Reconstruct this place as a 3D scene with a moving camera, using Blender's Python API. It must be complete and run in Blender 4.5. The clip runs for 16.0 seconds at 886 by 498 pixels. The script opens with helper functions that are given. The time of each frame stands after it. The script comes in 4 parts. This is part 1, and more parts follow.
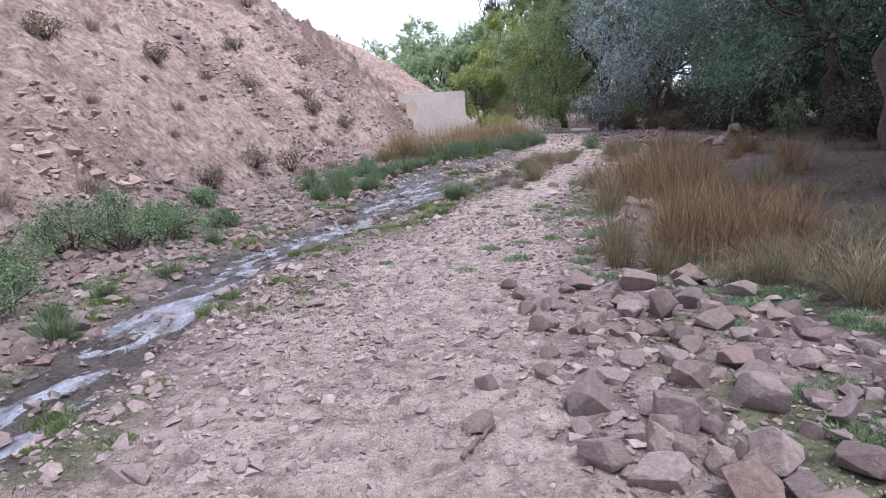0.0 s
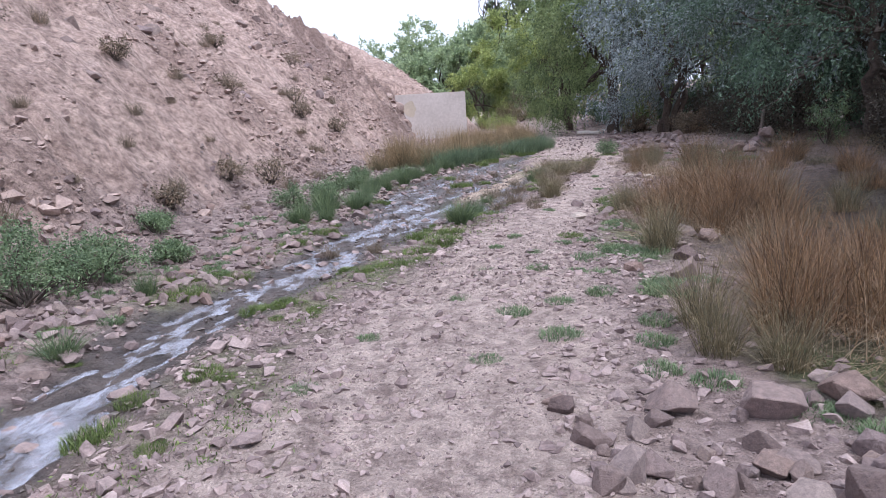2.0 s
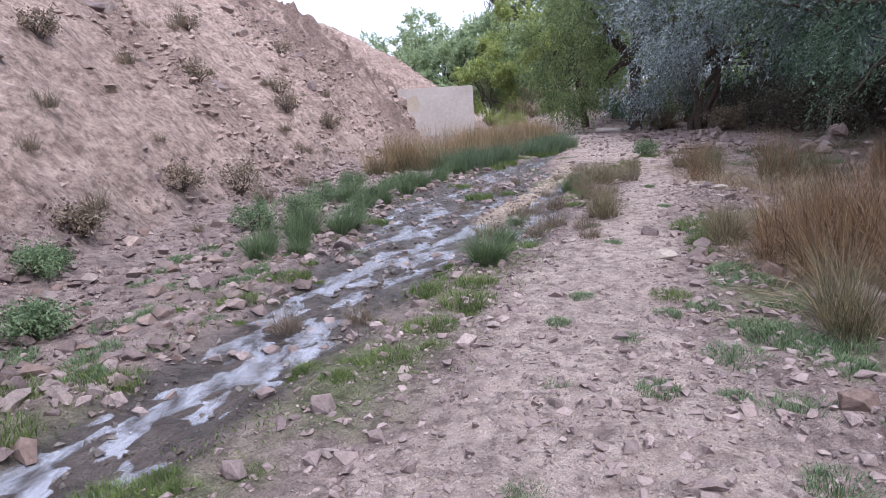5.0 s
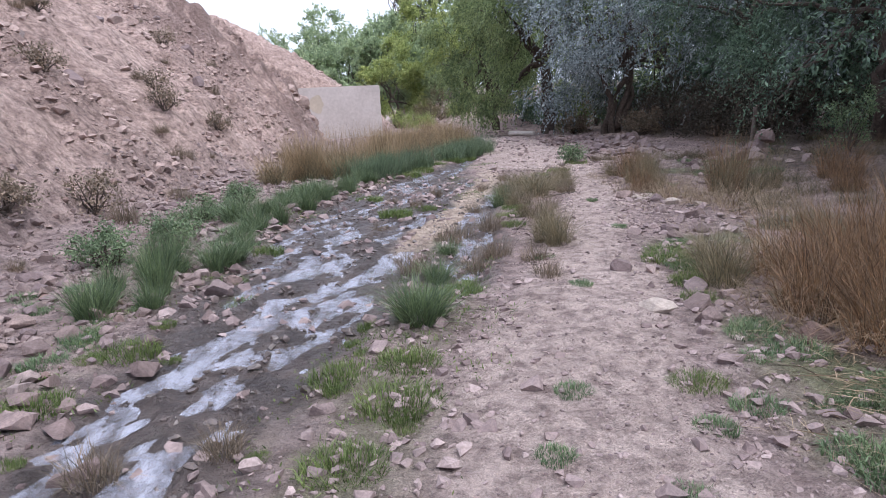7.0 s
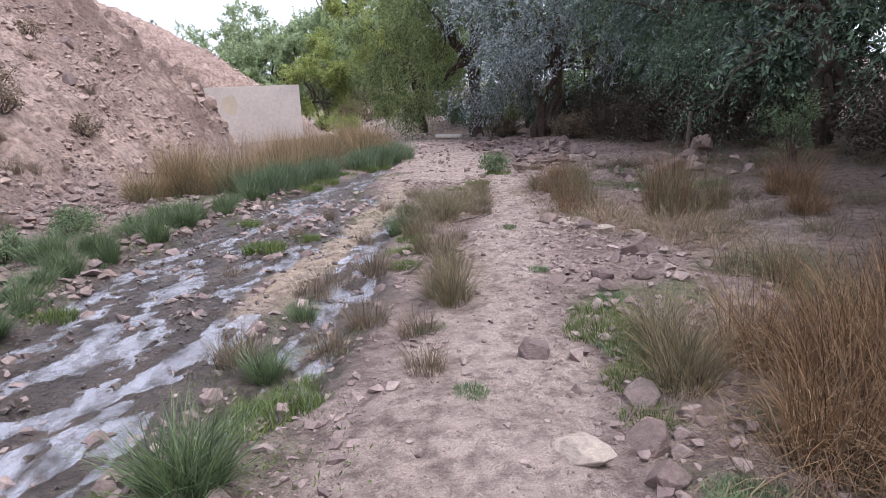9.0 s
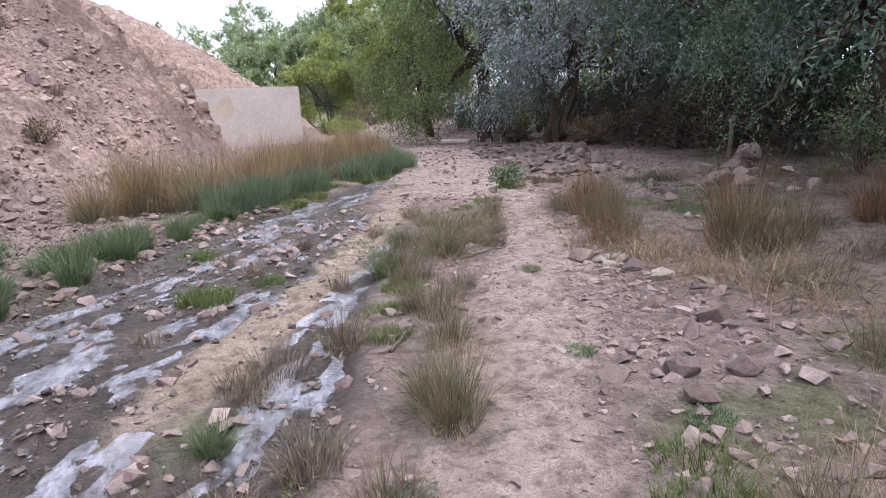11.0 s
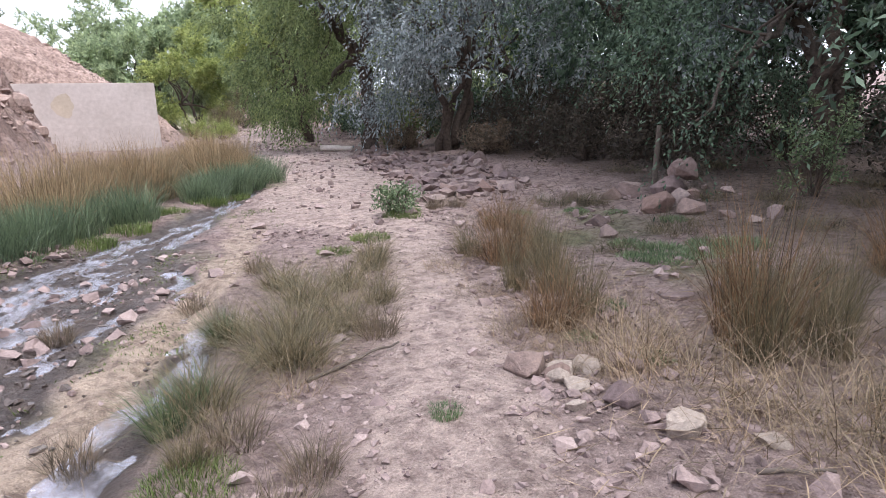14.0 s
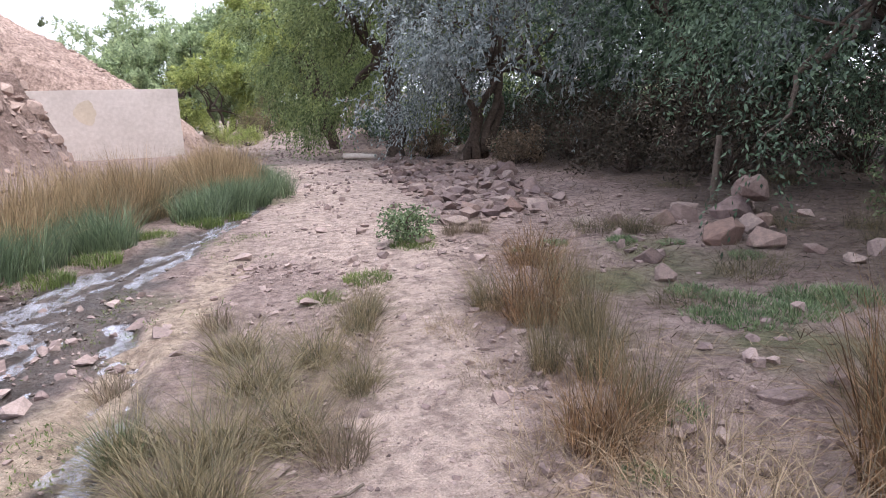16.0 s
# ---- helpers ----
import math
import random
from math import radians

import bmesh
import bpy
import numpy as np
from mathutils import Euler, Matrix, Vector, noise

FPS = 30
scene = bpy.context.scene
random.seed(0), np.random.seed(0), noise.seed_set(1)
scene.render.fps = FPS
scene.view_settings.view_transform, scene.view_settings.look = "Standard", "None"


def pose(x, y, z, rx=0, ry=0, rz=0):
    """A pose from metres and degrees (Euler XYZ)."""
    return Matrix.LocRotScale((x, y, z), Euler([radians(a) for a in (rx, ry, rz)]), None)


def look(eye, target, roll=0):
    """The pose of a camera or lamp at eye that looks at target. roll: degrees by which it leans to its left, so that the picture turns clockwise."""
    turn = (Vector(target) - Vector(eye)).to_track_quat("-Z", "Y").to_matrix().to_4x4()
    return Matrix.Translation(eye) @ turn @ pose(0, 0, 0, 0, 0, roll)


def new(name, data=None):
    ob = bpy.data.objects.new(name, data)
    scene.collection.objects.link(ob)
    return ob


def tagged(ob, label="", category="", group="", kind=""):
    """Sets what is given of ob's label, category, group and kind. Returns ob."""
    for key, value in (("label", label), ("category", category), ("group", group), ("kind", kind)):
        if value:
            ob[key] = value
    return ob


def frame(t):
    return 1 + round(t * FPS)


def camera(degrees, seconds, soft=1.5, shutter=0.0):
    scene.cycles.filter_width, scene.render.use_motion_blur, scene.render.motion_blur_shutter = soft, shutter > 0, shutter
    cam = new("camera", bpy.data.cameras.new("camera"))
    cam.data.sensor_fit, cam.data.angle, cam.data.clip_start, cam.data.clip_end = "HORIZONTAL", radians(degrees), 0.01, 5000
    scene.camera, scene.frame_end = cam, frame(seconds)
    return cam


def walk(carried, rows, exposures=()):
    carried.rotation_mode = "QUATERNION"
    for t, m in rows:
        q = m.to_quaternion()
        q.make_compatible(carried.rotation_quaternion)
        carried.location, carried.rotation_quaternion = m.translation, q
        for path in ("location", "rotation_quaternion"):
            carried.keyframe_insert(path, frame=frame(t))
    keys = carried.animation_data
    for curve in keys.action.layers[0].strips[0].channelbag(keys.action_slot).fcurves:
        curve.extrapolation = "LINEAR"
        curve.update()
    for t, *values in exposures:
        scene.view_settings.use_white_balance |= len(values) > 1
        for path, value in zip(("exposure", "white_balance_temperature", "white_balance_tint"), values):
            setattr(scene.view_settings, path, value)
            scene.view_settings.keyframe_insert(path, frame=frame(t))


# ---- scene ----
cam = camera(69.1, 16.0, soft=0.75)
METRES, EYE, TILT, LEAN, TURN = 15.5, 1.5, 0.0, 0.0, 0.0
ROWS = [
    (0.0, 0.0, 0.0, 0.0, -0.7, -11.82, 3.34),
    (0.5, -0.0007, 0.0283, 0.0033, -0.9, -12.06, 3.41),
    (1.0, -0.0031, 0.0676, 0.0046, -1.24, -11.97, 3.39),
    (1.5, -0.0015, 0.1003, 0.0022, -1.12, -11.68, 3.36),
    (2.0, -0.002, 0.1332, 0.0049, -0.82, -11.77, 3.45),
    (2.5, -0.0042, 0.1577, 0.0049, -0.62, -11.61, 3.42),
    (3.0, -0.0019, 0.1941, 0.0012, -0.18, -11.77, 3.44),
    (3.5, -0.0007, 0.2216, -0.001, -0.07, -11.67, 3.38),
    (4.0, -0.0028, 0.2593, 0.003, -0.26, -12.13, 3.38),
    (6.5, -0.0176, 0.4192, -0.001, -2.08, -11.86, 3.67),
    (7.0, -0.0119, 0.4516, 0.0004, -8.78, -12.33, 2.73),
    (7.5, 0.002, 0.4833, 0.0019, -9.59, -12.49, 2.98),
    (8.0, 0.017, 0.5129, 0.0015, -10.75, -12.37, 3.0),
    (8.5, 0.034, 0.5409, -0.0, -13.69, -12.17, 2.47),
    (9.0, 0.0507, 0.5692, 0.0027, -14.31, -12.57, 2.56),
    (11.5, 0.0922, 0.721, 0.0018, -13.53, -12.21, 2.49),
    (12.0, 0.0985, 0.7499, 0.0008, -14.7, -12.16, 2.44),
    (12.5, 0.1046, 0.778, 0.0018, -18.35, -12.53, 1.95),
    (13.0, 0.1213, 0.8094, 0.0032, -19.97, -12.76, 2.0),
    (13.5, 0.1338, 0.8352, 0.0001, -21.39, -12.29, 1.8),
    (14.0, 0.1451, 0.8626, 0.0028, -23.47, -12.37, 1.57),
    (14.5, 0.1616, 0.885, 0.0042, -23.2, -12.56, 1.74),
    (15.0, 0.1725, 0.9094, 0.0018, -22.92, -12.41, 1.61),
    (15.5, 0.1827, 0.9307, 0.0002, -22.15, -11.96, 1.51),
    (16.0, 0.1953, 0.9473, 0.0066, -20.46, -11.97, 1.88),
]
walk(cam, [(t, pose(0, 0, EYE, TILT, LEAN, TURN) @ pose(METRES * x, METRES * y, METRES * z, 90 + pitch, roll, yaw)) for t, x, y, z, yaw, pitch, roll in ROWS],
     exposures=((0.0, 0.69, 6000, 10), (7.0, 0.67, 6080, 10), (9.0, 0.69, 6380, 10), (12.5, 0.87, 6420, 10), (16.0, 1.06, 6600, 10)))

# ---- world and sun: pale overcast evening ----
SUN_EL, SUN_ROT = 68.0, 130.0
world = bpy.data.worlds.new("sky")
scene.world = world
world.use_nodes = True
wn, wl = world.node_tree.nodes, world.node_tree.links
wn.clear()
sky = wn.new("ShaderNodeTexSky")
sky.sky_type, sky.sun_disc = "NISHITA", False
sky.sun_elevation, sky.sun_rotation = radians(SUN_EL), radians(SUN_ROT)
sky.air_density, sky.dust_density = 1.0, 4.0
clouds = wn.new("ShaderNodeRGB")
clouds.outputs[0].default_value = (9.5, 10.0, 12.2, 1)
cover = wn.new("ShaderNodeMixRGB")
cover.inputs[0].default_value = 0.8
wl.new(sky.outputs[0], cover.inputs[1])
wl.new(clouds.outputs[0], cover.inputs[2])
back = wn.new("ShaderNodeBackground")
back.inputs[1].default_value = 0.1
wl.new(cover.outputs[0], back.inputs[0])
wout = wn.new("ShaderNodeOutputWorld")
wl.new(back.outputs[0], wout.inputs[0])
sun_data = bpy.data.lights.new("sun", "SUN")
sun_data.energy, sun_data.angle, sun_data.color = 1.9, radians(14), (1.0, 0.97, 0.97)
sun = new("sun", sun_data)
a = radians(SUN_ROT)
el = radians(SUN_EL)
sun_dir = Vector((math.sin(a) * math.cos(el), math.cos(a) * math.cos(el), math.sin(el)))
sun.matrix_world = look(sun_dir * 60, (0, 0, 0))

# ---- noise ----
def vnoise(x, y, seed=0):
    x, y = np.asarray(x, float), np.asarray(y, float)
    xi, yi = np.floor(x).astype(np.int64), np.floor(y).astype(np.int64)
    fx, fy = x - xi, y - yi
    fx, fy = fx * fx * (3 - 2 * fx), fy * fy * (3 - 2 * fy)

    def h(i, j):
        n = (i * 374761393 + j * 668265263 + seed * 974634541) & 0xFFFFFFFF
        n = ((n ^ (n >> 13)) * 1274126177) & 0xFFFFFFFF
        return ((n ^ (n >> 16)) & 0xFFFF) / 65535.0
    lo = h(xi, yi) * (1 - fx) + h(xi + 1, yi) * fx
    hi = h(xi, yi + 1) * (1 - fx) + h(xi + 1, yi + 1) * fx
    return (lo * (1 - fy) + hi * fy) * 2 - 1


def fbm(x, y, size, octaves=3, seed=0):
    total, amp = 0.0, 1.0
    for k in range(octaves):
        total = total + amp * vnoise(np.asarray(x) / size + 17.3 * k, np.asarray(y) / size + 9.1 * k, seed + k)
        amp, size = amp * 0.5, size * 0.5
    return total / 1.75


def smooth(a, b, v):
    k = np.clip((np.asarray(v, float) - a) / (b - a), 0, 1)
    return k * k * (3 - 2 * k)


# ---- the plan: lines along y, as (y, x, half width) ----
STREAM = [(-60, -9, .3), (-2, -3.2, .3), (1.5, -2.55, .3), (4.5, -2.45, .32), (7, -2.3, .35), (9.3, -1.5, .42), (11.3, -0.9, .55), (13.5, -0.5, .8),
          (16, 0.05, 1.0), (18.5, 0.65, .95), (21, 1.4, .6), (22.5, 2.05, .42), (24, 2.7, .25), (27, 3.9, .1), (32, 4.6, .06), (45, 5, .05), (120, 5, .05)]
BRAID = [(11.5, 0.3, .02), (12.2, 0.6, .22), (14.2, 1.2, .26), (15.4, 1.4, .22), (16.2, 1.62, .2), (16.8, 1.88, .22), (17.6, 2.16, .2), (18.4, 2.36, .15), (20, 2.3, .14), (21.6, 2.0, .02)]
PATH = [(-60, -1, 2), (0, -0.35, 1.35), (5, -0.3, 1.15), (9, 0.6, .8), (11, 1.3, .75), (13.5, 2.25, .5), (15.3, 3.1, .5), (17.3, 3.95, .42), (19.3, 4.5, .38), (21, 4.9, .6),
        (23, 4.8, 1.3), (25, 5.4, 1.6), (30, 6.2, 1.7), (36, 6.9, 1.7), (42, 7.4, 1.6), (55, 7, 3), (120, 7, 4)]
FOOT = [(-120, -14), (-10, -5.6), (0, -4.5), (5, -3.9), (10, -3.35), (15, -2.85), (20, -2.3), (24, -1.7), (30, -1.0), (36, -0.5), (40.5, -0.7), (43, -2.6), (47.9, -3.2), (48.3, 1.6), (49.5, 3.2),
        (54, 4.6), (58, 4.4), (63, 3.0), (72, -2.0), (90, -14), (140, -60), (600, -300)]


def along(line, y, col=1):
    return np.interp(y, [p[0] for p in line], [p[col] for p in line])


def off(line, x, y):
    """Distance from the middle of a line, in half widths."""
    return np.abs(x - along(line, y)) / along(line, y, 2)


def hill_depth(x, y):
    return along(FOOT, y) - np.asarray(x) + 0.35 * fbm(x, y, 3.0, 2, 40)


def ground_z(x, y):
    x, y = np.asarray(x, float), np.asarray(y, float)
    z = 0.05 * fbm(x, y, 2.4, 3, 1) + 0.03 * fbm(x, y, 0.45, 3, 5) + (0.016 + 0.03 * smooth(-0.1, 0.5, fbm(x, y, 1.3, 2, 14))) * (1 - 1.6 * np.abs(fbm(x, y, 0.21, 3, 7)))
    wet = smooth(2.0, 0.7, off(STREAM, x, y))
    braid = smooth(1.9, 0.6, off(BRAID, x, y)) * smooth(11.2, 12, y) * smooth(21.8, 21, y)
    bed = np.maximum(wet, braid)
    z = z * (1 - bed) + bed * (0.06 * fbm(x * 1.9 - y * 0.75, y * 0.55, 0.42, 4, 9) + 0.06 * fbm(x * 1.3 - y * 0.5, y * 0.8, 0.15, 3, 12) - 0.066)
    z = z + 0.06 * smooth(1.1, 0.6, off(PATH, x, y)) * 0.4
    z = z + 0.16 * smooth(2.4, 6, x - along(PATH, y)) * smooth(60, 50, y)
    z = z + 0.17 * np.exp(-((x - 6.0) ** 2 / 0.9 + (y - 17.35) ** 2 / 0.16))
    z = z + 0.12 * np.exp(-((x - 1.4) ** 2 + (y - 3.3) ** 2) / 1.6)
    d = hill_depth(x, y)
    slope = 0.86 + 0.1 * vnoise(x / 7, y / 7, 44)
    rise = np.where(d > 0, 0.14 * d + (slope - 0.06) * np.maximum(d - 1.15, 0), 0)
    top = 11.0 + 6.0 * smooth(60, 35, y) + 1.2 * fbm(x, y, 9, 2, 50)
    rise = top * (1 - np.exp(-rise / top * 1.12))
    rough = smooth(0.3, 2.5, d)
    ridge = 1 - np.abs(fbm(x * 0.8 + y * 0.3, y, 2.2, 3, 60))
    z = z + rise + rough * (0.8 * (ridge - 0.75) + 0.34 * np.abs(fbm(x, y, 0.7, 3, 63)) + 0.11 * np.abs(fbm(x, y, 0.35, 3, 66)))
    # steep broken nose beside the concrete wall
    nose = smooth(0.1, 1.5, d) * smooth(33, 38.5, y) * smooth(44.5, 42, y)
    z = z + nose * (1.5 + 1.5 * (1 - np.abs(fbm(x + 0.4 * y, y, 1.5, 4, 70))) - 0.8 + 0.5 * fbm(x, y, 0.5, 2, 74))
    # banks that close the valley
    z = z + 2.4 * smooth(47, 62, y) * smooth(5, 9, x) * (1 + 0.2 * fbm(x, y, 2, 2, 80)) + 1.8 * smooth(24, 36, x) + 3 * smooth(90, 200, np.hypot(x - 5, y - 15))
    return z


# ---- materials ----
def material(name):
    m = bpy.data.materials.new(name)
    m.use_nodes = True
    nodes, links = m.node_tree.nodes, m.node_tree.links
    return m, nodes, links, nodes["Principled BSDF"]


def noise_node(nodes, links, scale, detail=4.0, rough=0.6, coords="Object"):
    tc = nodes.new("ShaderNodeTexCoord")
    n = nodes.new("ShaderNodeTexNoise")
    n.inputs["Scale"].default_value, n.inputs["Detail"].default_value, n.inputs["Roughness"].default_value = scale, detail, rough
    links.new(tc.outputs[coords], n.inputs["Vector"])
    return n.outputs["Fac"]


def ramp(nodes, links, fac, *stops):
    r = nodes.new("ShaderNodeValToRGB")
    r.color_ramp.elements[0].position, r.color_ramp.elements[1].position = stops[0][0], stops[-1][0]
    for p, c in stops[1:-1]:
        r.color_ramp.elements.new(p)
    for e, (p, c) in zip(r.color_ramp.elements, stops):
        e.position = p
        e.color = (*c, 1)
    links.new(fac, r.inputs[0])
    return r.outputs[0]


def mixed(nodes, links, fac, one, two, how="MIX"):
    n = nodes.new("ShaderNodeMixRGB")
    n.blend_type = how
    for sock, v in zip(n.inputs, (fac, one, two)):
        if isinstance(v, float):
            sock.default_value = v
        elif isinstance(v, tuple):
            sock.default_value = (*v, 1)
        else:
            links.new(v, sock)
    return n.outputs[0]


def bump(nodes, links, height, strength, distance, after=None):
    b = nodes.new("ShaderNodeBump")
    b.inputs["Strength"].default_value, b.inputs["Distance"].default_value = strength, distance
    links.new(height, b.inputs["Height"])
    if after:
        links.new(after, b.inputs["Normal"])
    return b.outputs[0]


def stone_material(name, *tones):
    m, nodes, links, p = material(name)
    info = nodes.new("ShaderNodeObjectInfo")
    geo = nodes.new("ShaderNodeNewGeometry")
    add = nodes.new("ShaderNodeMath")
    add.operation = "ADD"
    links.new(info.outputs["Random"], add.inputs[0])
    links.new(geo.outputs["Random Per Island"], add.inputs[1])
    frac = nodes.new("ShaderNodeMath")
    frac.operation = "FRACT"
    links.new(add.outputs[0], frac.inputs[0])
    tone = ramp(nodes, links, frac.outputs[0], *[(i / (len(tones) - 1), c) for i, c in enumerate(tones)])
    blot = ramp(nodes, links, noise_node(nodes, links, 9, 6), (0.3, (0.62, 0.6, 0.6)), (0.7, (1.1, 1.06, 1.03)))
    speck = ramp(nodes, links, noise_node(nodes, links, 70, 3), (0.35, (0.8, 0.8, 0.8)), (0.65, (1.1, 1.1, 1.1)))
    col = mixed(nodes, links, 1.0, mixed(nodes, links, 1.0, tone, blot, "MULTIPLY"), speck, "MULTIPLY")
    links.new(col, p.inputs["Base Color"])
    p.inputs["Roughness"].default_value = 0.88
    b = bump(nodes, links, noise_node(nodes, links, 14, 7, 0.65), 0.6, 0.03)
    links.new(bump(nodes, links, noise_node(nodes, links, 90, 3), 0.4, 0.006, b), p.inputs["Normal"])
    return m


STONE = stone_material("field_stone", (0.16, 0.115, 0.11), (0.29, 0.22, 0.20), (0.22, 0.165, 0.165), (0.36, 0.29, 0.265), (0.25, 0.17, 0.145))
PALE = stone_material("pale_limestone", (0.42, 0.36, 0.31), (0.54, 0.465, 0.405))
SCREE = stone_material("slope_rubble", (0.25, 0.185, 0.165), (0.48, 0.365, 0.32), (0.36, 0.27, 0.24), (0.55, 0.43, 0.38))
PEBBLE = stone_material("gravel_stone", (0.2, 0.15, 0.145), (0.36, 0.28, 0.265), (0.29, 0.225, 0.215), (0.46, 0.37, 0.35), (0.24, 0.18, 0.175))


def leaf_material(name, dark, light, rough=0.55, glow=0.35, grain=1.3):
    m, nodes, links, p = material(name)
    geo = nodes.new("ShaderNodeNewGeometry")
    mid = tuple(0.6 * a + 0.4 * b for a, b in zip(dark, light))
    pale = tuple(1.15 * c for c in light)
    col = ramp(nodes, links, geo.outputs["Random Per Island"], (0.0, tuple(0.7 * c for c in dark)), (0.35, mid), (0.8, light), (1.0, pale))
    patch = ramp(nodes, links, noise_node(nodes, links, grain, 3), (0.32, (0.6, 0.64, 0.6)), (0.68, (1.25, 1.2, 1.1)))
    col = mixed(nodes, links, 1.0, col, patch, "MULTIPLY")
    links.new(col, p.inputs["Base Color"])
    p.inputs["Roughness"].default_value = rough
    trans = nodes.new("ShaderNodeBsdfTranslucent")
    links.new(col, trans.inputs[0])
    mix = nodes.new("ShaderNodeMixShader")
    mix.inputs[0].default_value = glow
    links.new(p.outputs[0], mix.inputs[1])
    links.new(trans.outputs[0], mix.inputs[2])
    links.new(mix.outputs[0], nodes["Material Output"].inputs[0])
    return m


WILLOW = leaf_material("willow_leaves", (0.12, 0.175, 0.075), (0.29, 0.36, 0.17), 0.65, 0.4)
YELLOW = leaf_material("yellow_green_leaves", (0.24, 0.30, 0.10), (0.47, 0.53, 0.22), 0.65, 0.5)
SILVER = leaf_material("silver_leaves", (0.10, 0.135, 0.145), (0.38, 0.44, 0.48), 0.55, 0.25)
DARKLEAF = leaf_material("dark_green_leaves", (0.032, 0.065, 0.045), (0.145, 0.225, 0.155))
# green lightened so the leaf colour carries the haze of distance
FARLEAF = leaf_material("hazy_distant_leaves", (0.27, 0.35, 0.21), (0.45, 0.54, 0.35), 0.7, 0.5)
POPLAR = leaf_material("poplar_leaves", (0.08, 0.11, 0.06), (0.19, 0.23, 0.13))
DRY = leaf_material("dry_rush", (0.085, 0.05, 0.03), (0.31, 0.19, 0.11), 0.6, 0.25, 4.0)
DRY_OLIVE = leaf_material("half_dry_rush", (0.075, 0.07, 0.042), (0.28, 0.23, 0.145), 0.6, 0.25, 4.0)
STRAW = leaf_material("straw", (0.17, 0.12, 0.08), (0.42, 0.32, 0.23), 0.65, 0.2)
# dead twigs coloured near black to hold the shade beneath the crowns
TWIG = leaf_material("shade_darkened_twigs", (0.03, 0.025, 0.02), (0.085, 0.07, 0.055), 0.8, 0.1)
GREY_DRY = leaf_material("grey_dry_grass", (0.14, 0.11, 0.08), (0.3, 0.23, 0.18), 0.65, 0.2)
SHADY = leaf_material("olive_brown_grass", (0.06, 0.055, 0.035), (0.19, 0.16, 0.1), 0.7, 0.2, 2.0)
DEADLEAF = leaf_material("dead_leaf_litter", (0.05, 0.038, 0.027), (0.15, 0.11, 0.078), 0.8, 0.1, 2.0)
RUSH = leaf_material("green_rush", (0.06, 0.10, 0.055), (0.18, 0.24, 0.12), 0.5, 0.25, 4.0)
LUSH = leaf_material("lush_green_grass", (0.08, 0.12, 0.035), (0.21, 0.27, 0.095), 0.5, 0.35)
ORANGE = leaf_material("orange_dry_reed", (0.20, 0.135, 0.08), (0.5, 0.37, 0.235), 0.65, 0.35, 2.0)
BLUEGREEN = leaf_material("blue_green_rush", (0.08, 0.12, 0.08), (0.22, 0.29, 0.18), 0.5, 0.3, 2.0)
HERB = leaf_material("herb_leaves", (0.10, 0.15, 0.08), (0.22, 0.30, 0.17), 0.6, 0.3, 3.0)


def bark_material():
    m, nodes, links, p = material("bark")
    links.new(ramp(nodes, links, noise_node(nodes, links, 12, 6), (0.3, (0.035, 0.026, 0.022)), (0.7, (0.13, 0.1, 0.08))), p.inputs["Base Color"])
    p.inputs["Roughness"].default_value = 0.95
    links.new(bump(nodes, links, noise_node(nodes, links, 25, 5), 0.8, 0.03), p.inputs["Normal"])
    return m


def plain(name, dark, light, scale, rough, depth=0.01):
    m, nodes, links, p = material(name)
    fine = noise_node(nodes, links, scale, 6)
    col = ramp(nodes, links, fine, (0.3, dark), (0.7, light))
    wide = ramp(nodes, links, noise_node(nodes, links, scale * 0.08, 4), (0.3, (0.85, 0.83, 0.8)), (0.7, (1.08, 1.06, 1.04)))
    links.new(mixed(nodes, links, 1.0, col, wide, "MULTIPLY"), p.inputs["Base Color"])
    p.inputs["Roughness"].default_value = rough
    links.new(bump(nodes, links, fine, 0.5, depth), p.inputs["Normal"])
    return m


BARK = bark_material()
WETSTONE = plain("wet_mud_stone", (0.05, 0.04, 0.037), (0.17, 0.135, 0.12), 30, 0.35)
CONCRETE = plain("concrete", (0.55, 0.49, 0.465), (0.67, 0.61, 0.585), 6, 0.9)
RUSTSTAIN = plain("rust_stained_concrete", (0.55, 0.465, 0.37), (0.63, 0.55, 0.46), 8, 0.9)
LOGWOOD = plain("bleached_wood", (0.5, 0.45, 0.4), (0.72, 0.67, 0.62), 14, 0.8)
POSTWOOD = plain("weathered_wood", (0.08, 0.065, 0.055), (0.17, 0.14, 0.12), 20, 0.9)


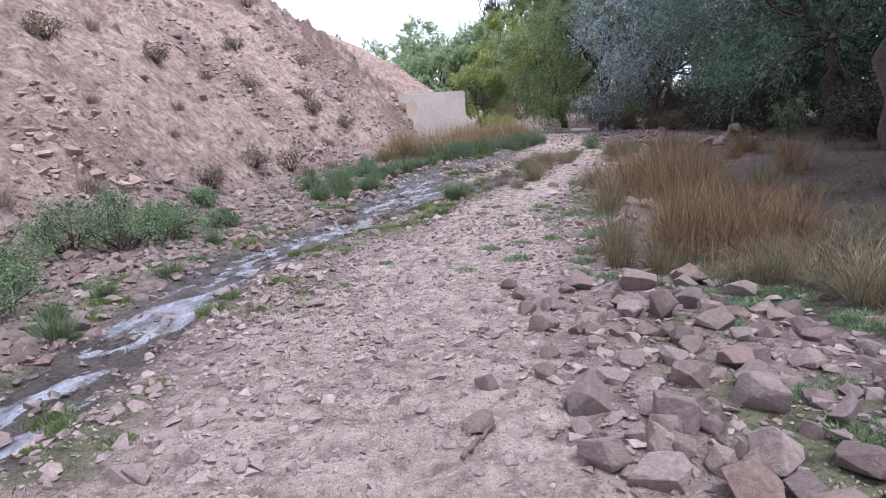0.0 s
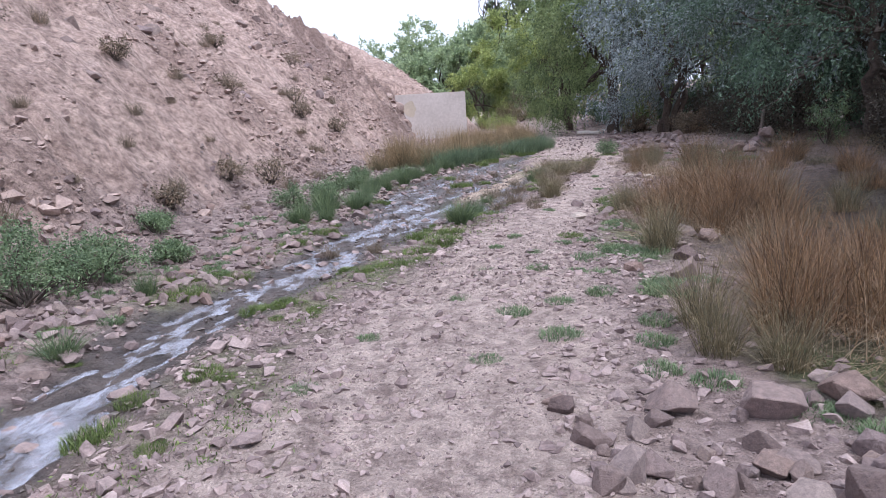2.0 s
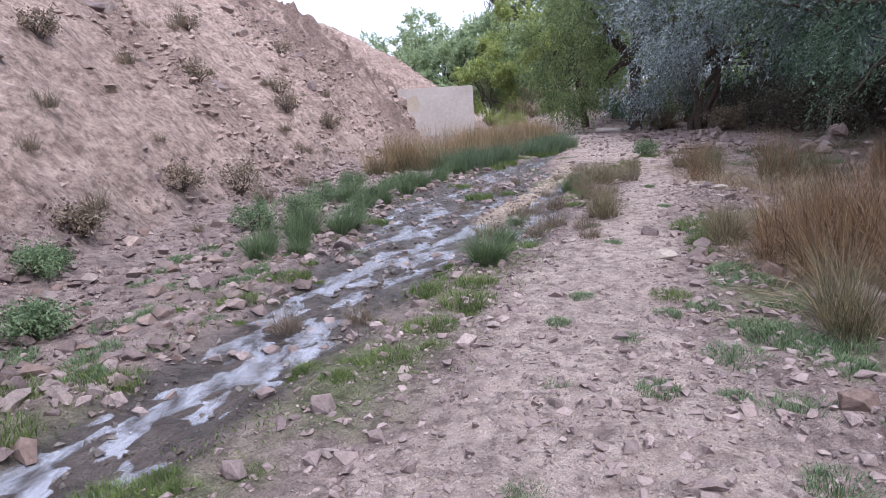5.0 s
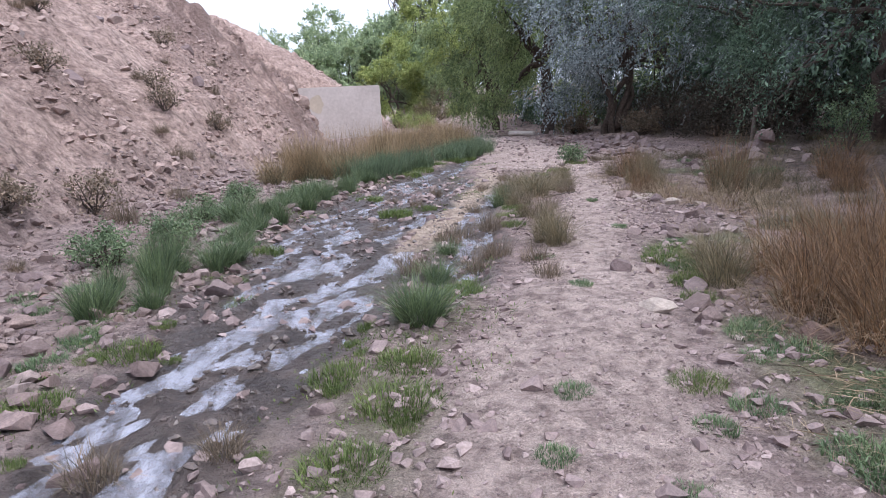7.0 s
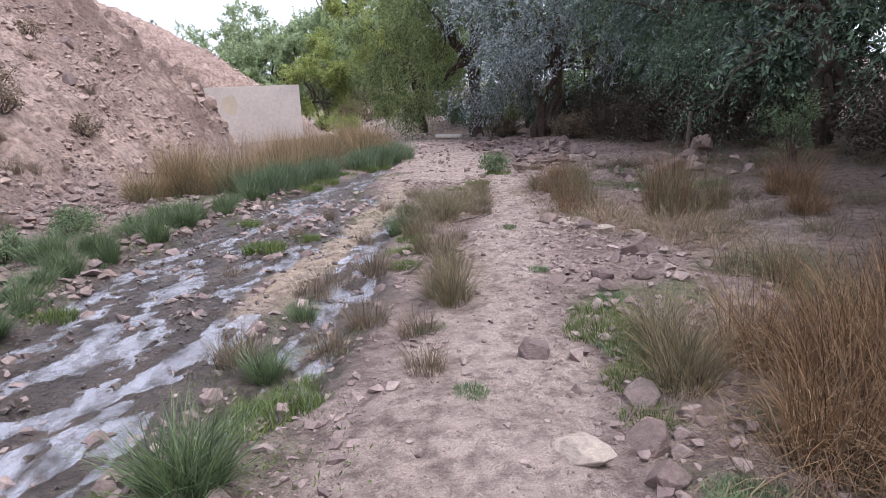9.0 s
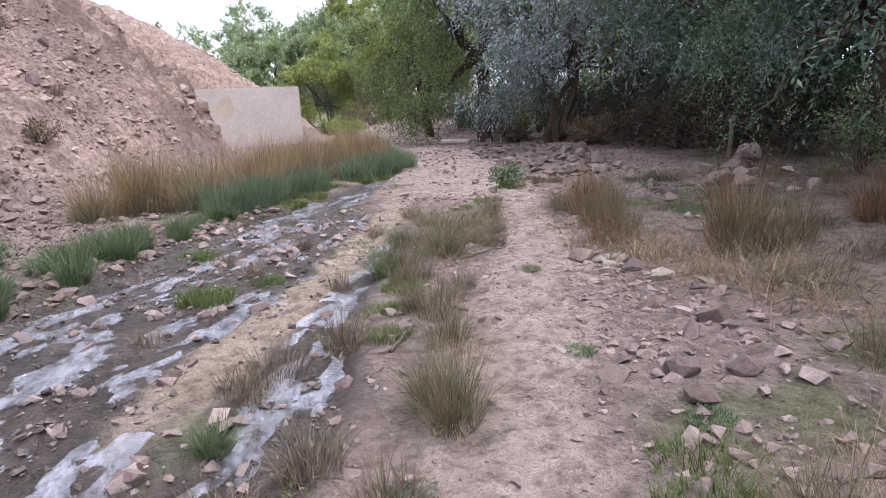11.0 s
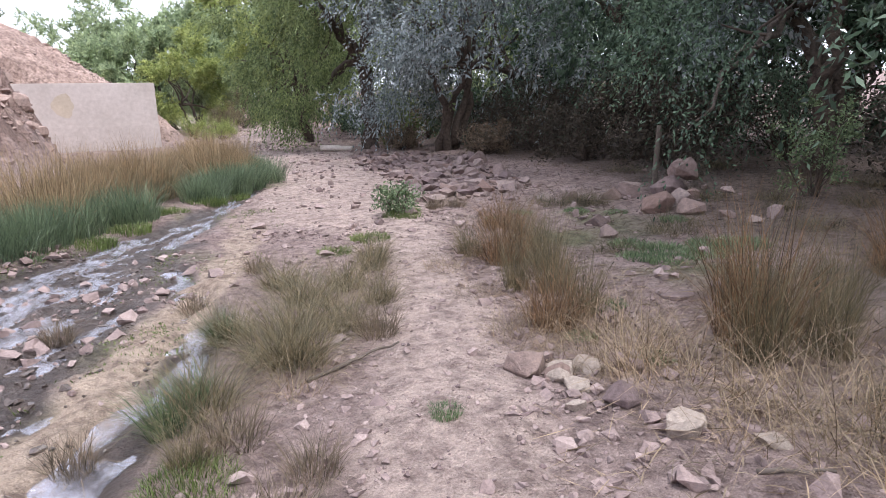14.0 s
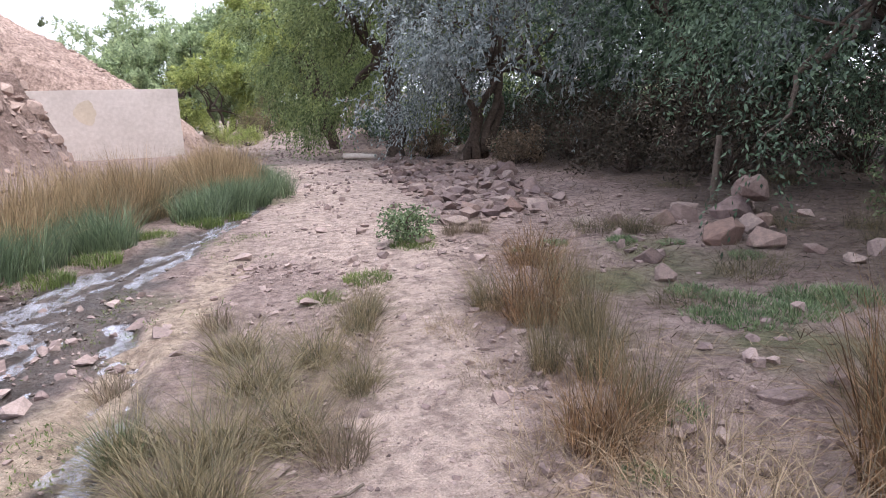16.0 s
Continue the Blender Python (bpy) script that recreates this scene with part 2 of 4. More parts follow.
def ground_material():
    m, nodes, links, p = material("valley_ground")

    def attr(name):
        n = nodes.new("ShaderNodeAttribute")
        n.attribute_name = name
        return n.outputs["Fac"]
    fine = noise_node(nodes, links, 30, 8, 0.7)
    grit = noise_node(nodes, links, 120, 3, 0.6)
    mid = noise_node(nodes, links, 2.2, 6, 0.65)
    vor = nodes.new("ShaderNodeTexVoronoi")
    vor.inputs["Scale"].default_value = 22
    tc = nodes.new("ShaderNodeTexCoord")
    links.new(tc.outputs["Object"], vor.inputs["Vector"])
    peb = ramp(nodes, links, vor.outputs["Color"], (0.0, (0.72, 0.7, 0.7)), (1.0, (1.18, 1.14, 1.12)))
    soil = ramp(nodes, links, mid, (0.25, (0.22, 0.165, 0.15)), (0.5, (0.345, 0.265, 0.245)), (0.75, (0.44, 0.35, 0.325)))
    path = ramp(nodes, links, mid, (0.25, (0.40, 0.315, 0.28)), (0.75, (0.6, 0.49, 0.44)))
    hill = ramp(nodes, links, noise_node(nodes, links, 0.7, 8, 0.7), (0.3, (0.34, 0.25, 0.215)), (0.5, (0.50, 0.38, 0.33)), (0.72, (0.62, 0.49, 0.43)))
    patch = ramp(nodes, links, noise_node(nodes, links, 3.2, 9, 0.75), (0.36, (0.6, 0.56, 0.55)), (0.58, (1.14, 1.13, 1.12)))
    hill = mixed(nodes, links, 1.0, hill, patch, "MULTIPLY")
    mud = ramp(nodes, links, mid, (0.3, (0.07, 0.056, 0.05)), (0.7, (0.17, 0.135, 0.12)))
    clod = ramp(nodes, links, noise_node(nodes, links, 8, 7, 0.7), (0.36, (0.52, 0.48, 0.48)), (0.56, (1.12, 1.11, 1.1)))
    green = ramp(nodes, links, fine, (0.3, (0.07, 0.1, 0.03)), (0.7, (0.16, 0.2, 0.07)))
    # leaf litter, its brown lowered further to hold the shade of the grove
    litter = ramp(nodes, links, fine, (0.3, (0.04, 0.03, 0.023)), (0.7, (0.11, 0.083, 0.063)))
    bar = ramp(nodes, links, mid, (0.3, (0.42, 0.33, 0.26)), (0.7, (0.56, 0.46, 0.37)))
    col = mixed(nodes, links, attr("path"), soil, path)
    col = mixed(nodes, links, attr("hill"), col, hill)
    crag = ramp(nodes, links, fine, (0.3, (0.15, 0.1, 0.085)), (0.7, (0.36, 0.26, 0.225)))
    col = mixed(nodes, links, attr("crag"), col, crag)
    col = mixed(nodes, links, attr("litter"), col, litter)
    col = mixed(nodes, links, attr("green"), col, green)
    col = mixed(nodes, links, attr("mud"), col, mud)
    col = mixed(nodes, links, attr("bar"), col, bar)
    col = mixed(nodes, links, 1.0, col, clod, "MULTIPLY")
    col = mixed(nodes, links, 0.35, col, mixed(nodes, links, 1.0, col, peb, "MULTIPLY"))
    gritcol = ramp(nodes, links, grit, (0.3, (0.78, 0.77, 0.78)), (0.7, (1.17, 1.16, 1.15)))
    col = mixed(nodes, links, 1.0, col, gritcol, "MULTIPLY")
    links.new(col, p.inputs["Base Color"])
    r = nodes.new("ShaderNodeMapRange")
    r.inputs["To Min"].default_value, r.inputs["To Max"].default_value = 0.93, 0.38
    links.new(attr("mud"), r.inputs["Value"])
    links.new(r.outputs[0], p.inputs["Roughness"])
    b = bump(nodes, links, vor.outputs["Distance"], 0.35, 0.02)
    b = bump(nodes, links, fine, 1.0, 0.06, b)
    links.new(bump(nodes, links, noise_node(nodes, links, 6, 6, 0.65), 1.0, 0.12, b), p.inputs["Normal"])
    return m


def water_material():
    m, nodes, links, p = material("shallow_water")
    # pale base colour and raised IOR stand in for bright sky reflection
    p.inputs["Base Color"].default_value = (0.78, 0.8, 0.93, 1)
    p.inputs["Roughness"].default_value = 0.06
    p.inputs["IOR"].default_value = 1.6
    # milky and clear streaks drawn out along the flow, imitating broken sky reflections
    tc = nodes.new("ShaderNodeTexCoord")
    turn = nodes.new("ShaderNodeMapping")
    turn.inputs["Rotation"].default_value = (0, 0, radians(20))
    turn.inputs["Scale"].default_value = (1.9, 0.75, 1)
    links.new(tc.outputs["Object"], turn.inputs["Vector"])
    glints = nodes.new("ShaderNodeTexNoise")
    glints.inputs["Scale"].default_value, glints.inputs["Detail"].default_value, glints.inputs["Roughness"].default_value = 4.5, 6, 0.7
    links.new(turn.outputs[0], glints.inputs["Vector"])
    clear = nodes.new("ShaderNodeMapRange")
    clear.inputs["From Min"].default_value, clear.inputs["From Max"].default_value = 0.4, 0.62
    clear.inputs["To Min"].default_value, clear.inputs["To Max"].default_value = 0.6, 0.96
    links.new(glints.outputs["Fac"], clear.inputs["Value"])
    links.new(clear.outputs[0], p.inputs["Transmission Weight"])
    b = bump(nodes, links, glints.outputs["Fac"], 0.8, 0.06)
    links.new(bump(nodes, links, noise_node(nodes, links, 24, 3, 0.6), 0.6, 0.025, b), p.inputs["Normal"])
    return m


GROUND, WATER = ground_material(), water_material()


# ---- mesh helpers ----
def mesh_np(name, verts, faces, mat, smooth_faces=False):
    verts, faces = np.asarray(verts, np.float32), np.asarray(faces, np.int32)
    me = bpy.data.meshes.new(name)
    n, k = faces.shape
    me.vertices.add(len(verts))
    me.vertices.foreach_set("co", verts.ravel())
    me.loops.add(n * k)
    me.loops.foreach_set("vertex_index", faces.ravel())
    me.polygons.add(n)
    me.polygons.foreach_set("loop_start", np.arange(0, n * k, k, dtype=np.int32))
    me.polygons.foreach_set("use_smooth", np.full(n, smooth_faces))
    me.update(calc_edges=True)
    me.materials.append(mat)
    return me


def part(name, data, parent=None, label=""):
    ob = new(name, data)
    if parent:
        ob.parent = parent
    if label:
        ob["label"] = label
    return ob


def bm_mesh(name, bm, mat, smooth_faces=False):
    me = bpy.data.meshes.new(name)
    bm.to_mesh(me)
    bm.free()
    for f in me.polygons:
        f.use_smooth = smooth_faces
    me.materials.append(mat)
    return me


def grid_faces(nx, ny):
    i = np.arange(nx * ny).reshape(ny, nx)
    return np.stack([i[:-1, :-1], i[:-1, 1:], i[1:, 1:], i[1:, :-1]], -1).reshape(-1, 4)


def tube(points, radii, sides=7):
    """Verts and quads of a tapered tube along points."""
    pts = np.asarray(points, float)
    tang = np.gradient(pts, axis=0)
    tang /= np.linalg.norm(tang, axis=1)[:, None] + 1e-9
    ref = np.where(np.abs(tang[:, 2:3]) > 0.9, [[1.0, 0, 0]], [[0, 0, 1.0]])
    u = np.cross(tang, ref)
    u /= np.linalg.norm(u, axis=1)[:, None]
    v = np.cross(tang, u)
    ang = np.linspace(0, 2 * math.pi, sides, endpoint=False)
    ring = pts[:, None] + np.asarray(radii)[:, None, None] * (np.cos(ang)[None, :, None] * u[:, None] + np.sin(ang)[None, :, None] * v[:, None])
    n = len(pts)
    i = np.arange(n * sides).reshape(n, sides)
    j = np.roll(i, -1, axis=1)
    faces = np.stack([i[:-1], j[:-1], j[1:], i[1:]], -1).reshape(-1, 4)
    return ring.reshape(-1, 3), faces


def joined(pieces):
    verts, faces, base = [], [], 0
    for v, f in pieces:
        verts.append(v)
        faces.append(f + base)
        base += len(v)
    return np.concatenate(verts), np.concatenate(faces)


def unit(v):
    return v / (np.linalg.norm(v, axis=-1, keepdims=True) + 1e-9)


# ---- ground, one sheet to the horizon ----
def spread(lo, hi, step, far, n):
    g = np.geomspace(1, 1 + far, n)[1:] - 1
    return np.concatenate([lo - g[::-1], np.arange(lo, hi, step), hi + g])


def build_ground():
    xs = spread(-14.0, 12.0, 0.1, 900, 46)
    xs = np.concatenate([xs[xs < -4.5], np.arange(-4.5, 5.5, 0.05), xs[xs > 5.5]])
    ys = np.concatenate([-1 - (np.geomspace(1, 900, 34)[1:] - 1)[::-1], np.arange(-1, 1, 0.1), np.arange(1, 19, 0.055), np.arange(19, 24, 0.085), np.arange(24, 64, 0.19), 64 + np.geomspace(1, 900, 34) - 1])
    X, Y = np.meshgrid(xs, ys)
    Z = ground_z(X, Y)
    me = mesh_np("ground", np.stack([X, Y, Z], -1).reshape(-1, 3), grid_faces(len(xs), len(ys)), GROUND, True)
    x, y = X.ravel(), Y.ravel()
    n1, n2 = fbm(x, y, 1.1, 3, 21), fbm(x, y, 0.4, 3, 25)
    d = hill_depth(x, y)
    s, b = off(STREAM, x, y), off(BRAID, x, y)
    inb = smooth(11.2, 12, y) * smooth(21.8, 21, y)
    mud = np.maximum(smooth(1.9, 1.0, s + 0.5 * n2), smooth(2.2, 1.0, b + 0.5 * n2) * inb)
    flats = smooth(10.5, 13, y) * smooth(22, 20, y) * smooth(0.2, -0.2, np.abs(x - along(STREAM, y) - 0.1) - 1.0 + 0.5 * n1)
    mud = np.maximum(mud, 0.75 * flats)
    mid_bar = np.interp(y, (14, 16, 17, 18.5, 19.6, 22), (0.45, 1.15, 1.64, 2.12, 2.55, 3.2))
    bar = smooth(0.32, 0.16, np.abs(x - mid_bar) + 0.12 * n2) * smooth(13.6, 14.6, y) * smooth(25, 20, y)
    path = smooth(1.25, 0.7, off(PATH, x, y) + 0.35 * n1)
    side = np.maximum(smooth(3.6, 1.8, np.abs(x - along(STREAM, y)) / 0.6 + 1.0 * n1), 0)
    green = 0.75 * side * smooth(-0.1, 0.5, n1 + 0.4 * n2) * smooth(1.7, 0.8, d) * (1 - 0.85 * path)
    right = x - along(PATH, y) - along(PATH, y, 2)
    green = np.maximum(green, 0.7 * smooth(0.1, 0.5, n1) * smooth(0, 0.5, right) * smooth(3.5, 2, right) * smooth(23, 20, y))
    # litter mask under the trees; its colour also carries their shade
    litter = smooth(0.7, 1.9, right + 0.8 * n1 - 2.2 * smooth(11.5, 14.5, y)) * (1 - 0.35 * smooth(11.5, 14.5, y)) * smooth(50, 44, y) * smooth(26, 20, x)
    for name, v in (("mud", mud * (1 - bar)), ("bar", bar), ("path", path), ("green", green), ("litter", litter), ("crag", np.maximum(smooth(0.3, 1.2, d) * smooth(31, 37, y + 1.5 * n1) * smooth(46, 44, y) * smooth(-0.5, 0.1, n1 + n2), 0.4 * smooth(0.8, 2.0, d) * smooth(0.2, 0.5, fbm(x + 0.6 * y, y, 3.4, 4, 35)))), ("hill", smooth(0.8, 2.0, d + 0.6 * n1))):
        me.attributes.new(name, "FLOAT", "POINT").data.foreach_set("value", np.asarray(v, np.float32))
    return tagged(new("ground", me), "stony pinkish valley floor with a bare hillside and muddy stream bed", "ground", kind="structure")


build_ground()


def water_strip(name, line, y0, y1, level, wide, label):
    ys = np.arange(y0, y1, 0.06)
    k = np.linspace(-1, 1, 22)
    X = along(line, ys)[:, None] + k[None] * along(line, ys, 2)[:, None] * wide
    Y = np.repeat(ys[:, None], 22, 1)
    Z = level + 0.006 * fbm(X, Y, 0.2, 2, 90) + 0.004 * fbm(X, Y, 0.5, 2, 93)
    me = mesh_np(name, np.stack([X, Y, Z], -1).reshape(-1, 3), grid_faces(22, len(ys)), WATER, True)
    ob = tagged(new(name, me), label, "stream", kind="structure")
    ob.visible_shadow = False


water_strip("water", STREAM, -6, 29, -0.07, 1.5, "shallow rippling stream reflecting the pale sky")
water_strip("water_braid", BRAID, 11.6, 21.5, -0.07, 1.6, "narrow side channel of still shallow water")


# ---- concrete wall built into the hill's toe ----
def box_bm(bm, lo, hi):
    r = bmesh.ops.create_cube(bm, size=1)
    for v in r["verts"]:
        v.co = Vector([lo[i] + (v.co[i] + 0.5) * (hi[i] - lo[i]) for i in range(3)])


def concrete_wall():
    root = tagged(new("retaining_wall"), "pale weathered concrete retaining wall with a rusty stain, set in the hillside", "wall")
    root.matrix_world = pose(2.25, 48.0, 0, 0, 0, 4)
    bm = bmesh.new()
    box_bm(bm, (-9.0, 0.0, -0.6), (0.0, 0.45, 3.1))
    bmesh.ops.bevel(bm, geom=bm.edges[:], offset=0.035, segments=2, affect="EDGES")
    part("wall_body", bm_mesh("wall_body", bm, CONCRETE), root)
    bm = bmesh.new()
    box_bm(bm, (-9.0, -0.03, -0.6), (0.02, 0.0, 1.15))
    part("lower_lift", bm_mesh("lower_lift", bm, CONCRETE), root, "slightly proud lower pour of concrete")
    bm = bmesh.new()
    bmesh.ops.create_circle(bm, cap_ends=True, segments=18, radius=0.5)
    for v in bm.verts:
        w = 1 + 0.1 * math.sin(v.co.x * 9) + 0.08 * math.cos(v.co.y * 13)
        v.co = Vector((-3.9 + v.co.x * w * 0.9, -0.004, 2.1 + v.co.y * w))
    part("stain", bm_mesh("stain", bm, RUSTSTAIN), root, "yellowish rust stain")


concrete_wall()


# ---- rocks ----
def rock_mesh(seed, flat=0.7, mat=STONE):
    rnd = random.Random(seed)
    bm = bmesh.new()
    for _ in range(16):
        v = Vector((rnd.gauss(0, 1), rnd.gauss(0, 1), rnd.gauss(0, 1))).normalized() * rnd.uniform(0.8, 1.05)
        bm.verts.new((v.x * 0.56, v.y * 0.46, v.z * 0.42 * flat / 0.7 + 0.2))
    bmesh.ops.convex_hull(bm, input=bm.verts[:])
    bmesh.ops.delete(bm, geom=[v for v in bm.verts if not v.link_faces], context="VERTS")
    bmesh.ops.bevel(bm, geom=bm.edges[:], offset=0.014, segments=1, affect="EDGES", clamp_overlap=True)
    return bm_mesh("rock", bm, mat)


ROCKS = [rock_mesh(s, 0.7 + 0.07 * (s % 6)) for s in range(12)]
CRAG_ROCKS = [rock_mesh(s + 80, .75, SCREE) for s in range(6)]
PALE_ROCKS = [rock_mesh(s + 50, 0.6, PALE) for s in range(4)]
rng = random.Random(7)


def rock(x, y, size, label="angular reddish-grey stone lying on the gravel", meshes=ROCKS, group="stones beside the track", sink=0.06, lift=0.0):
    ob = new("rock", rng.choice(meshes))
    z = float(ground_z(x, y)) - sink * size + lift
    ob.matrix_world = pose(x, y, z, rng.uniform(-14, 14), rng.uniform(-14, 14), rng.uniform(0, 360)) @ Matrix.Diagonal((size, size * rng.uniform(.8, 1.15), size * rng.uniform(.68, 1.0), 1))
    return tagged(ob, label, "rock", group)


PILE = [(1.07, 5.08, .34), (1.55, 4.95, .45), (2.0, 5.1, .36), (2.2, 4.6, .3), (.68, 4.45, .26), (1.0, 4.3, .26), (1.2, 4.1, .28), (1.42, 4.05, .36), (1.65, 3.8, .32), (1.68, 3.5, .2),
        (1.5, 3.15, .28), (.66, 2.85, .3), (.98, 2.62, .34), (.6, 2.4, .28), (.8, 2.25, .32), (1.4, 2.7, .34), (1.2, 3.0, .26), (1.25, 2.3, .34), (1.7, 2.6, .28), (1.55, 2.2, .3),
        (1.7, 4.3, .26), (.18, 3.15, .17), (.13, 2.74, .22), (1.85, 3.1, .24), (2.1, 3.6, .26), (1.95, 2.3, .3), (1.0, 3.3, .2), (2.3, 4.1, .24), (.85, 3.6, .18), (1.9, 4.9, .26),
        (1.05, 2.1, .3), (.5, 3.2, .15), (2.2, 2.8, .3), (1.35, 3.5, .22), (.95, 4.9, .18), (1.3, 4.6, .2), (.75, 1.9, .34), (1.3, 1.9, .34), (1.8, 1.8, .36), (2.3, 1.9, .3)]
for x, y, s in PILE:
    rock(x, y, s * .82, "angular reddish-brown stone in a loose heap", group="heap of stones by the track", sink=0.0)
for k in range(110):
    rock(0.5 + 1.8 * rng.random(), rng.uniform(1.9, 5.2), rng.uniform(.07, .2), "angular reddish-brown stone in a loose heap", group="heap of stones by the track")
SINGLE = [(2.2, 12.35, .26), (2.3, 11.2, .26), (2.5, 11.6, .24), (2.2, 10.9, .22), (4.1, 16.5, .26), (4.3, 15.85, .2), (3.77, 14.25, .24),
          (4.1, 14.45, .28), (3.85, 14.85, .22), (3.4, 13.75, .26), (3.75, 13.65, .24), (3.3, 13.4, .22), (3.0, 13.8, .2), (4.2, 16.3, .2), (2.6, 10.4, .22), (2.9, 9.6, .3), (2.9, 10.0, .24),
          (2.4, 8.3, .26), (2.1, 7.6, .3), (1.9, 7.1, .24), (1.75, 7.9, .2), (2.6, 9.0, .2), (3.0, 9.2, .24)]
for x, y, s in SINGLE:
    rock(x, y, s)
for x, y, s in [(4.25, 16.35, .2), (4.45, 16.32, .22), (4.2, 16.12, .2), (4.36, 15.5, .24), (4.34, 15.44, .2), (4.18, 16.26, .16), (4.44, 16.4, .16), (4.05, 15.9, .12), (4.6, 15.2, .16)]:
    rock(x, y, s, "pale cream limestone cobble beside the path", PALE_ROCKS, "pale cobbles")
slab = rock(1.95, 11.2, .44, "pale grey flat slab of stone at the edge of the path", PALE_ROCKS, "pale cobbles", sink=.08)
slab.scale = (.38, .32, .2)
BANKROCKS = [(8.43, 20.3, .62), (8.6, 19.8, .5), (9.5, 21.2, .7), (9.8, 21.4, .62), (9.7, 21.1, .5), (8.8, 19.4, .3), (8.7, 18.9, .3), (9.2, 19.0, .34), (9.3, 21.9, .5), (8.9, 21.5, .55), (8.6, 21.5, .4),
             (7.28, 20.1, .36), (7.0, 19.5, .34), (8.1, 21.8, .4), (7.8, 22.2, .36), (9.0, 20.4, .5), (9.3, 20.6, .52), (6.5, 22.9, .3), (8.66, 28.4, .62), (9.1, 28.2, .66), (9.9, 28.7, .7), (9.5, 27.9, .5),
             (7.15, 24.2, .5), (7.5, 24.9, .4), (8.9, 25.7, .6), (8.3, 25.5, .4), (7.9, 26.4, .42), (8.3, 27.2, .45), (7.6, 27.6, .36), (7.2, 26.4, .3), (8.0, 28.4, .36), (8.1, 30.2, .4), (8.6, 31.5, .4),
             (9.3, 33, .4), (9.0, 35.5, .4), (9.6, 30.5, .5), (10.2, 29.8, .5), (9.6, 37, .4), (7.4, 25.8, .3), (7.8, 25.2, .3), (9.7, 21.25, .5)]
for i, (x, y, s) in enumerate(BANKROCKS):
    rock(x, y, s * .85, "large grey-brown boulder along the shaded bank", group="boulders along the bank", lift=0.3 if i in (4, 40) else 0.0)
for k in range(26):
    y = rng.uniform(8.5, 14.5)
    x = along(STREAM, y) - rng.uniform(0.55, 1.9)
    rock(float(x), y, rng.uniform(.1, .26), "small grey stone on the stream bank", group="stream bank stones")
for k in range(18):
    y = rng.uniform(3.0, 9.0)
    x = along(STREAM, y) - rng.uniform(0.35, 1.6)
    rock(float(x), y, rng.uniform(.1, .26), "small grey stone on the stream bank", group="stream bank stones")
for x, y, s in [(-3.95, 10.0, .3), (-5.0, 8.6, .22), (-7.0, 12.2, .5), (-6.3, 14.5, .4), (-8.2, 17.5, .7), (-7.8, 20.5, .6), (-6.2, 19.0, .35), (-8.5, 15.0, .5), (-5.8, 24, .4), (-7.2, 27, .6), (-4.6, 29, .5), (-6.8, 10.4, .3)]:
    rock(x, y, s, "reddish boulder half buried in the bare slope", group="boulders on the slope", sink=0.2)


for x, y, s in [(5.8, 17.1, .34), (6.2, 17.05, .3), (6.6, 17.05, .36)]:
    rock(x, y, s, "flat tan rock ledge at the edge of a low bank", group="rock ledge", sink=0.3)
for k in range(30):
    y = rng.uniform(36.5, 42.5)
    x = float(along(FOOT, y)) - rng.uniform(-0.1, 2.2)
    rock(x, y, rng.uniform(.35, .95), "dark reddish broken rock jutting from the cut slope", CRAG_ROCKS, group="broken rock of the slope's nose", sink=0.4)
for k in range(26):
    y = rng.uniform(14, 46)
    x = float(along(FOOT, y)) - rng.uniform(3, 9)
    rock(x, y, rng.uniform(.25, .8), "reddish boulder half buried in the bare slope", group="boulders on the slope", sink=0.25)


def chip(seed):
    """An angular stone chip: ten corners, sixteen faces."""
    r = np.random.RandomState(seed)
    while True:
        p = unit(r.randn(10, 3)) * 0.54
        bm = bmesh.new()
        for q in p:
            bm.verts.new(q)
        bm.verts.index_update()
        bmesh.ops.convex_hull(bm, input=bm.verts[:])
        bmesh.ops.triangulate(bm, faces=bm.faces[:])
        bm.normal_update()
        tri = np.array([[v.index for v in f.verts] for f in bm.faces])
        bm.free()
        if len(tri) == 16 and np.ptp(p, axis=0).min() > 0.75:
            return p * r.uniform(.9, 1.05, (10, 1)), tri


def scatter(n, size, keep, box, seed, name, label, mat=PEBBLE, power=2.4):
    """Loose stones where keep(x, y) lets them lie."""
    r = np.random.RandomState(seed)
    x, y = r.uniform(box[0], box[1], n), r.uniform(box[2], box[3], n)
    ok = r.rand(n) < keep(x, y)
    x, y = x[ok], y[ok]
    n = len(x)
    kinds = [chip(seed * 20 + k) for k in range(10)]
    s = size[0] * (size[1] / size[0]) ** (r.rand(n) ** power)
    v = np.stack([k[0] for k in kinds])[np.arange(n) % 10]
    tri = np.stack([k[1] for k in kinds])[np.arange(n) % 10]
    v = v * (s[:, None] * np.stack([r.uniform(.9, 1.5, n), r.uniform(.7, 1.1, n), r.uniform(.5, .95, n)], 1))[:, None]
    c, sn = np.cos(r.rand(n) * 6.3)[:, None], np.sin(r.rand(n) * 6.3)[:, None]
    norm = np.sqrt(c * c + sn * sn)
    c, sn = c / norm, sn / norm
    vx, vy = v[..., 0] * c - v[..., 1] * sn, v[..., 0] * sn + v[..., 1] * c
    z = ground_z(x, y)
    verts = np.stack([vx + x[:, None], vy + y[:, None], v[..., 2] + (z + 0.12 * s)[:, None]], -1).reshape(-1, 3)
    faces = (tri + (np.arange(n) * v.shape[1])[:, None, None]).reshape(-1, 3)
    return tagged(new(name, mesh_np(name, verts, faces, mat)), label, "stones", kind="stuff")


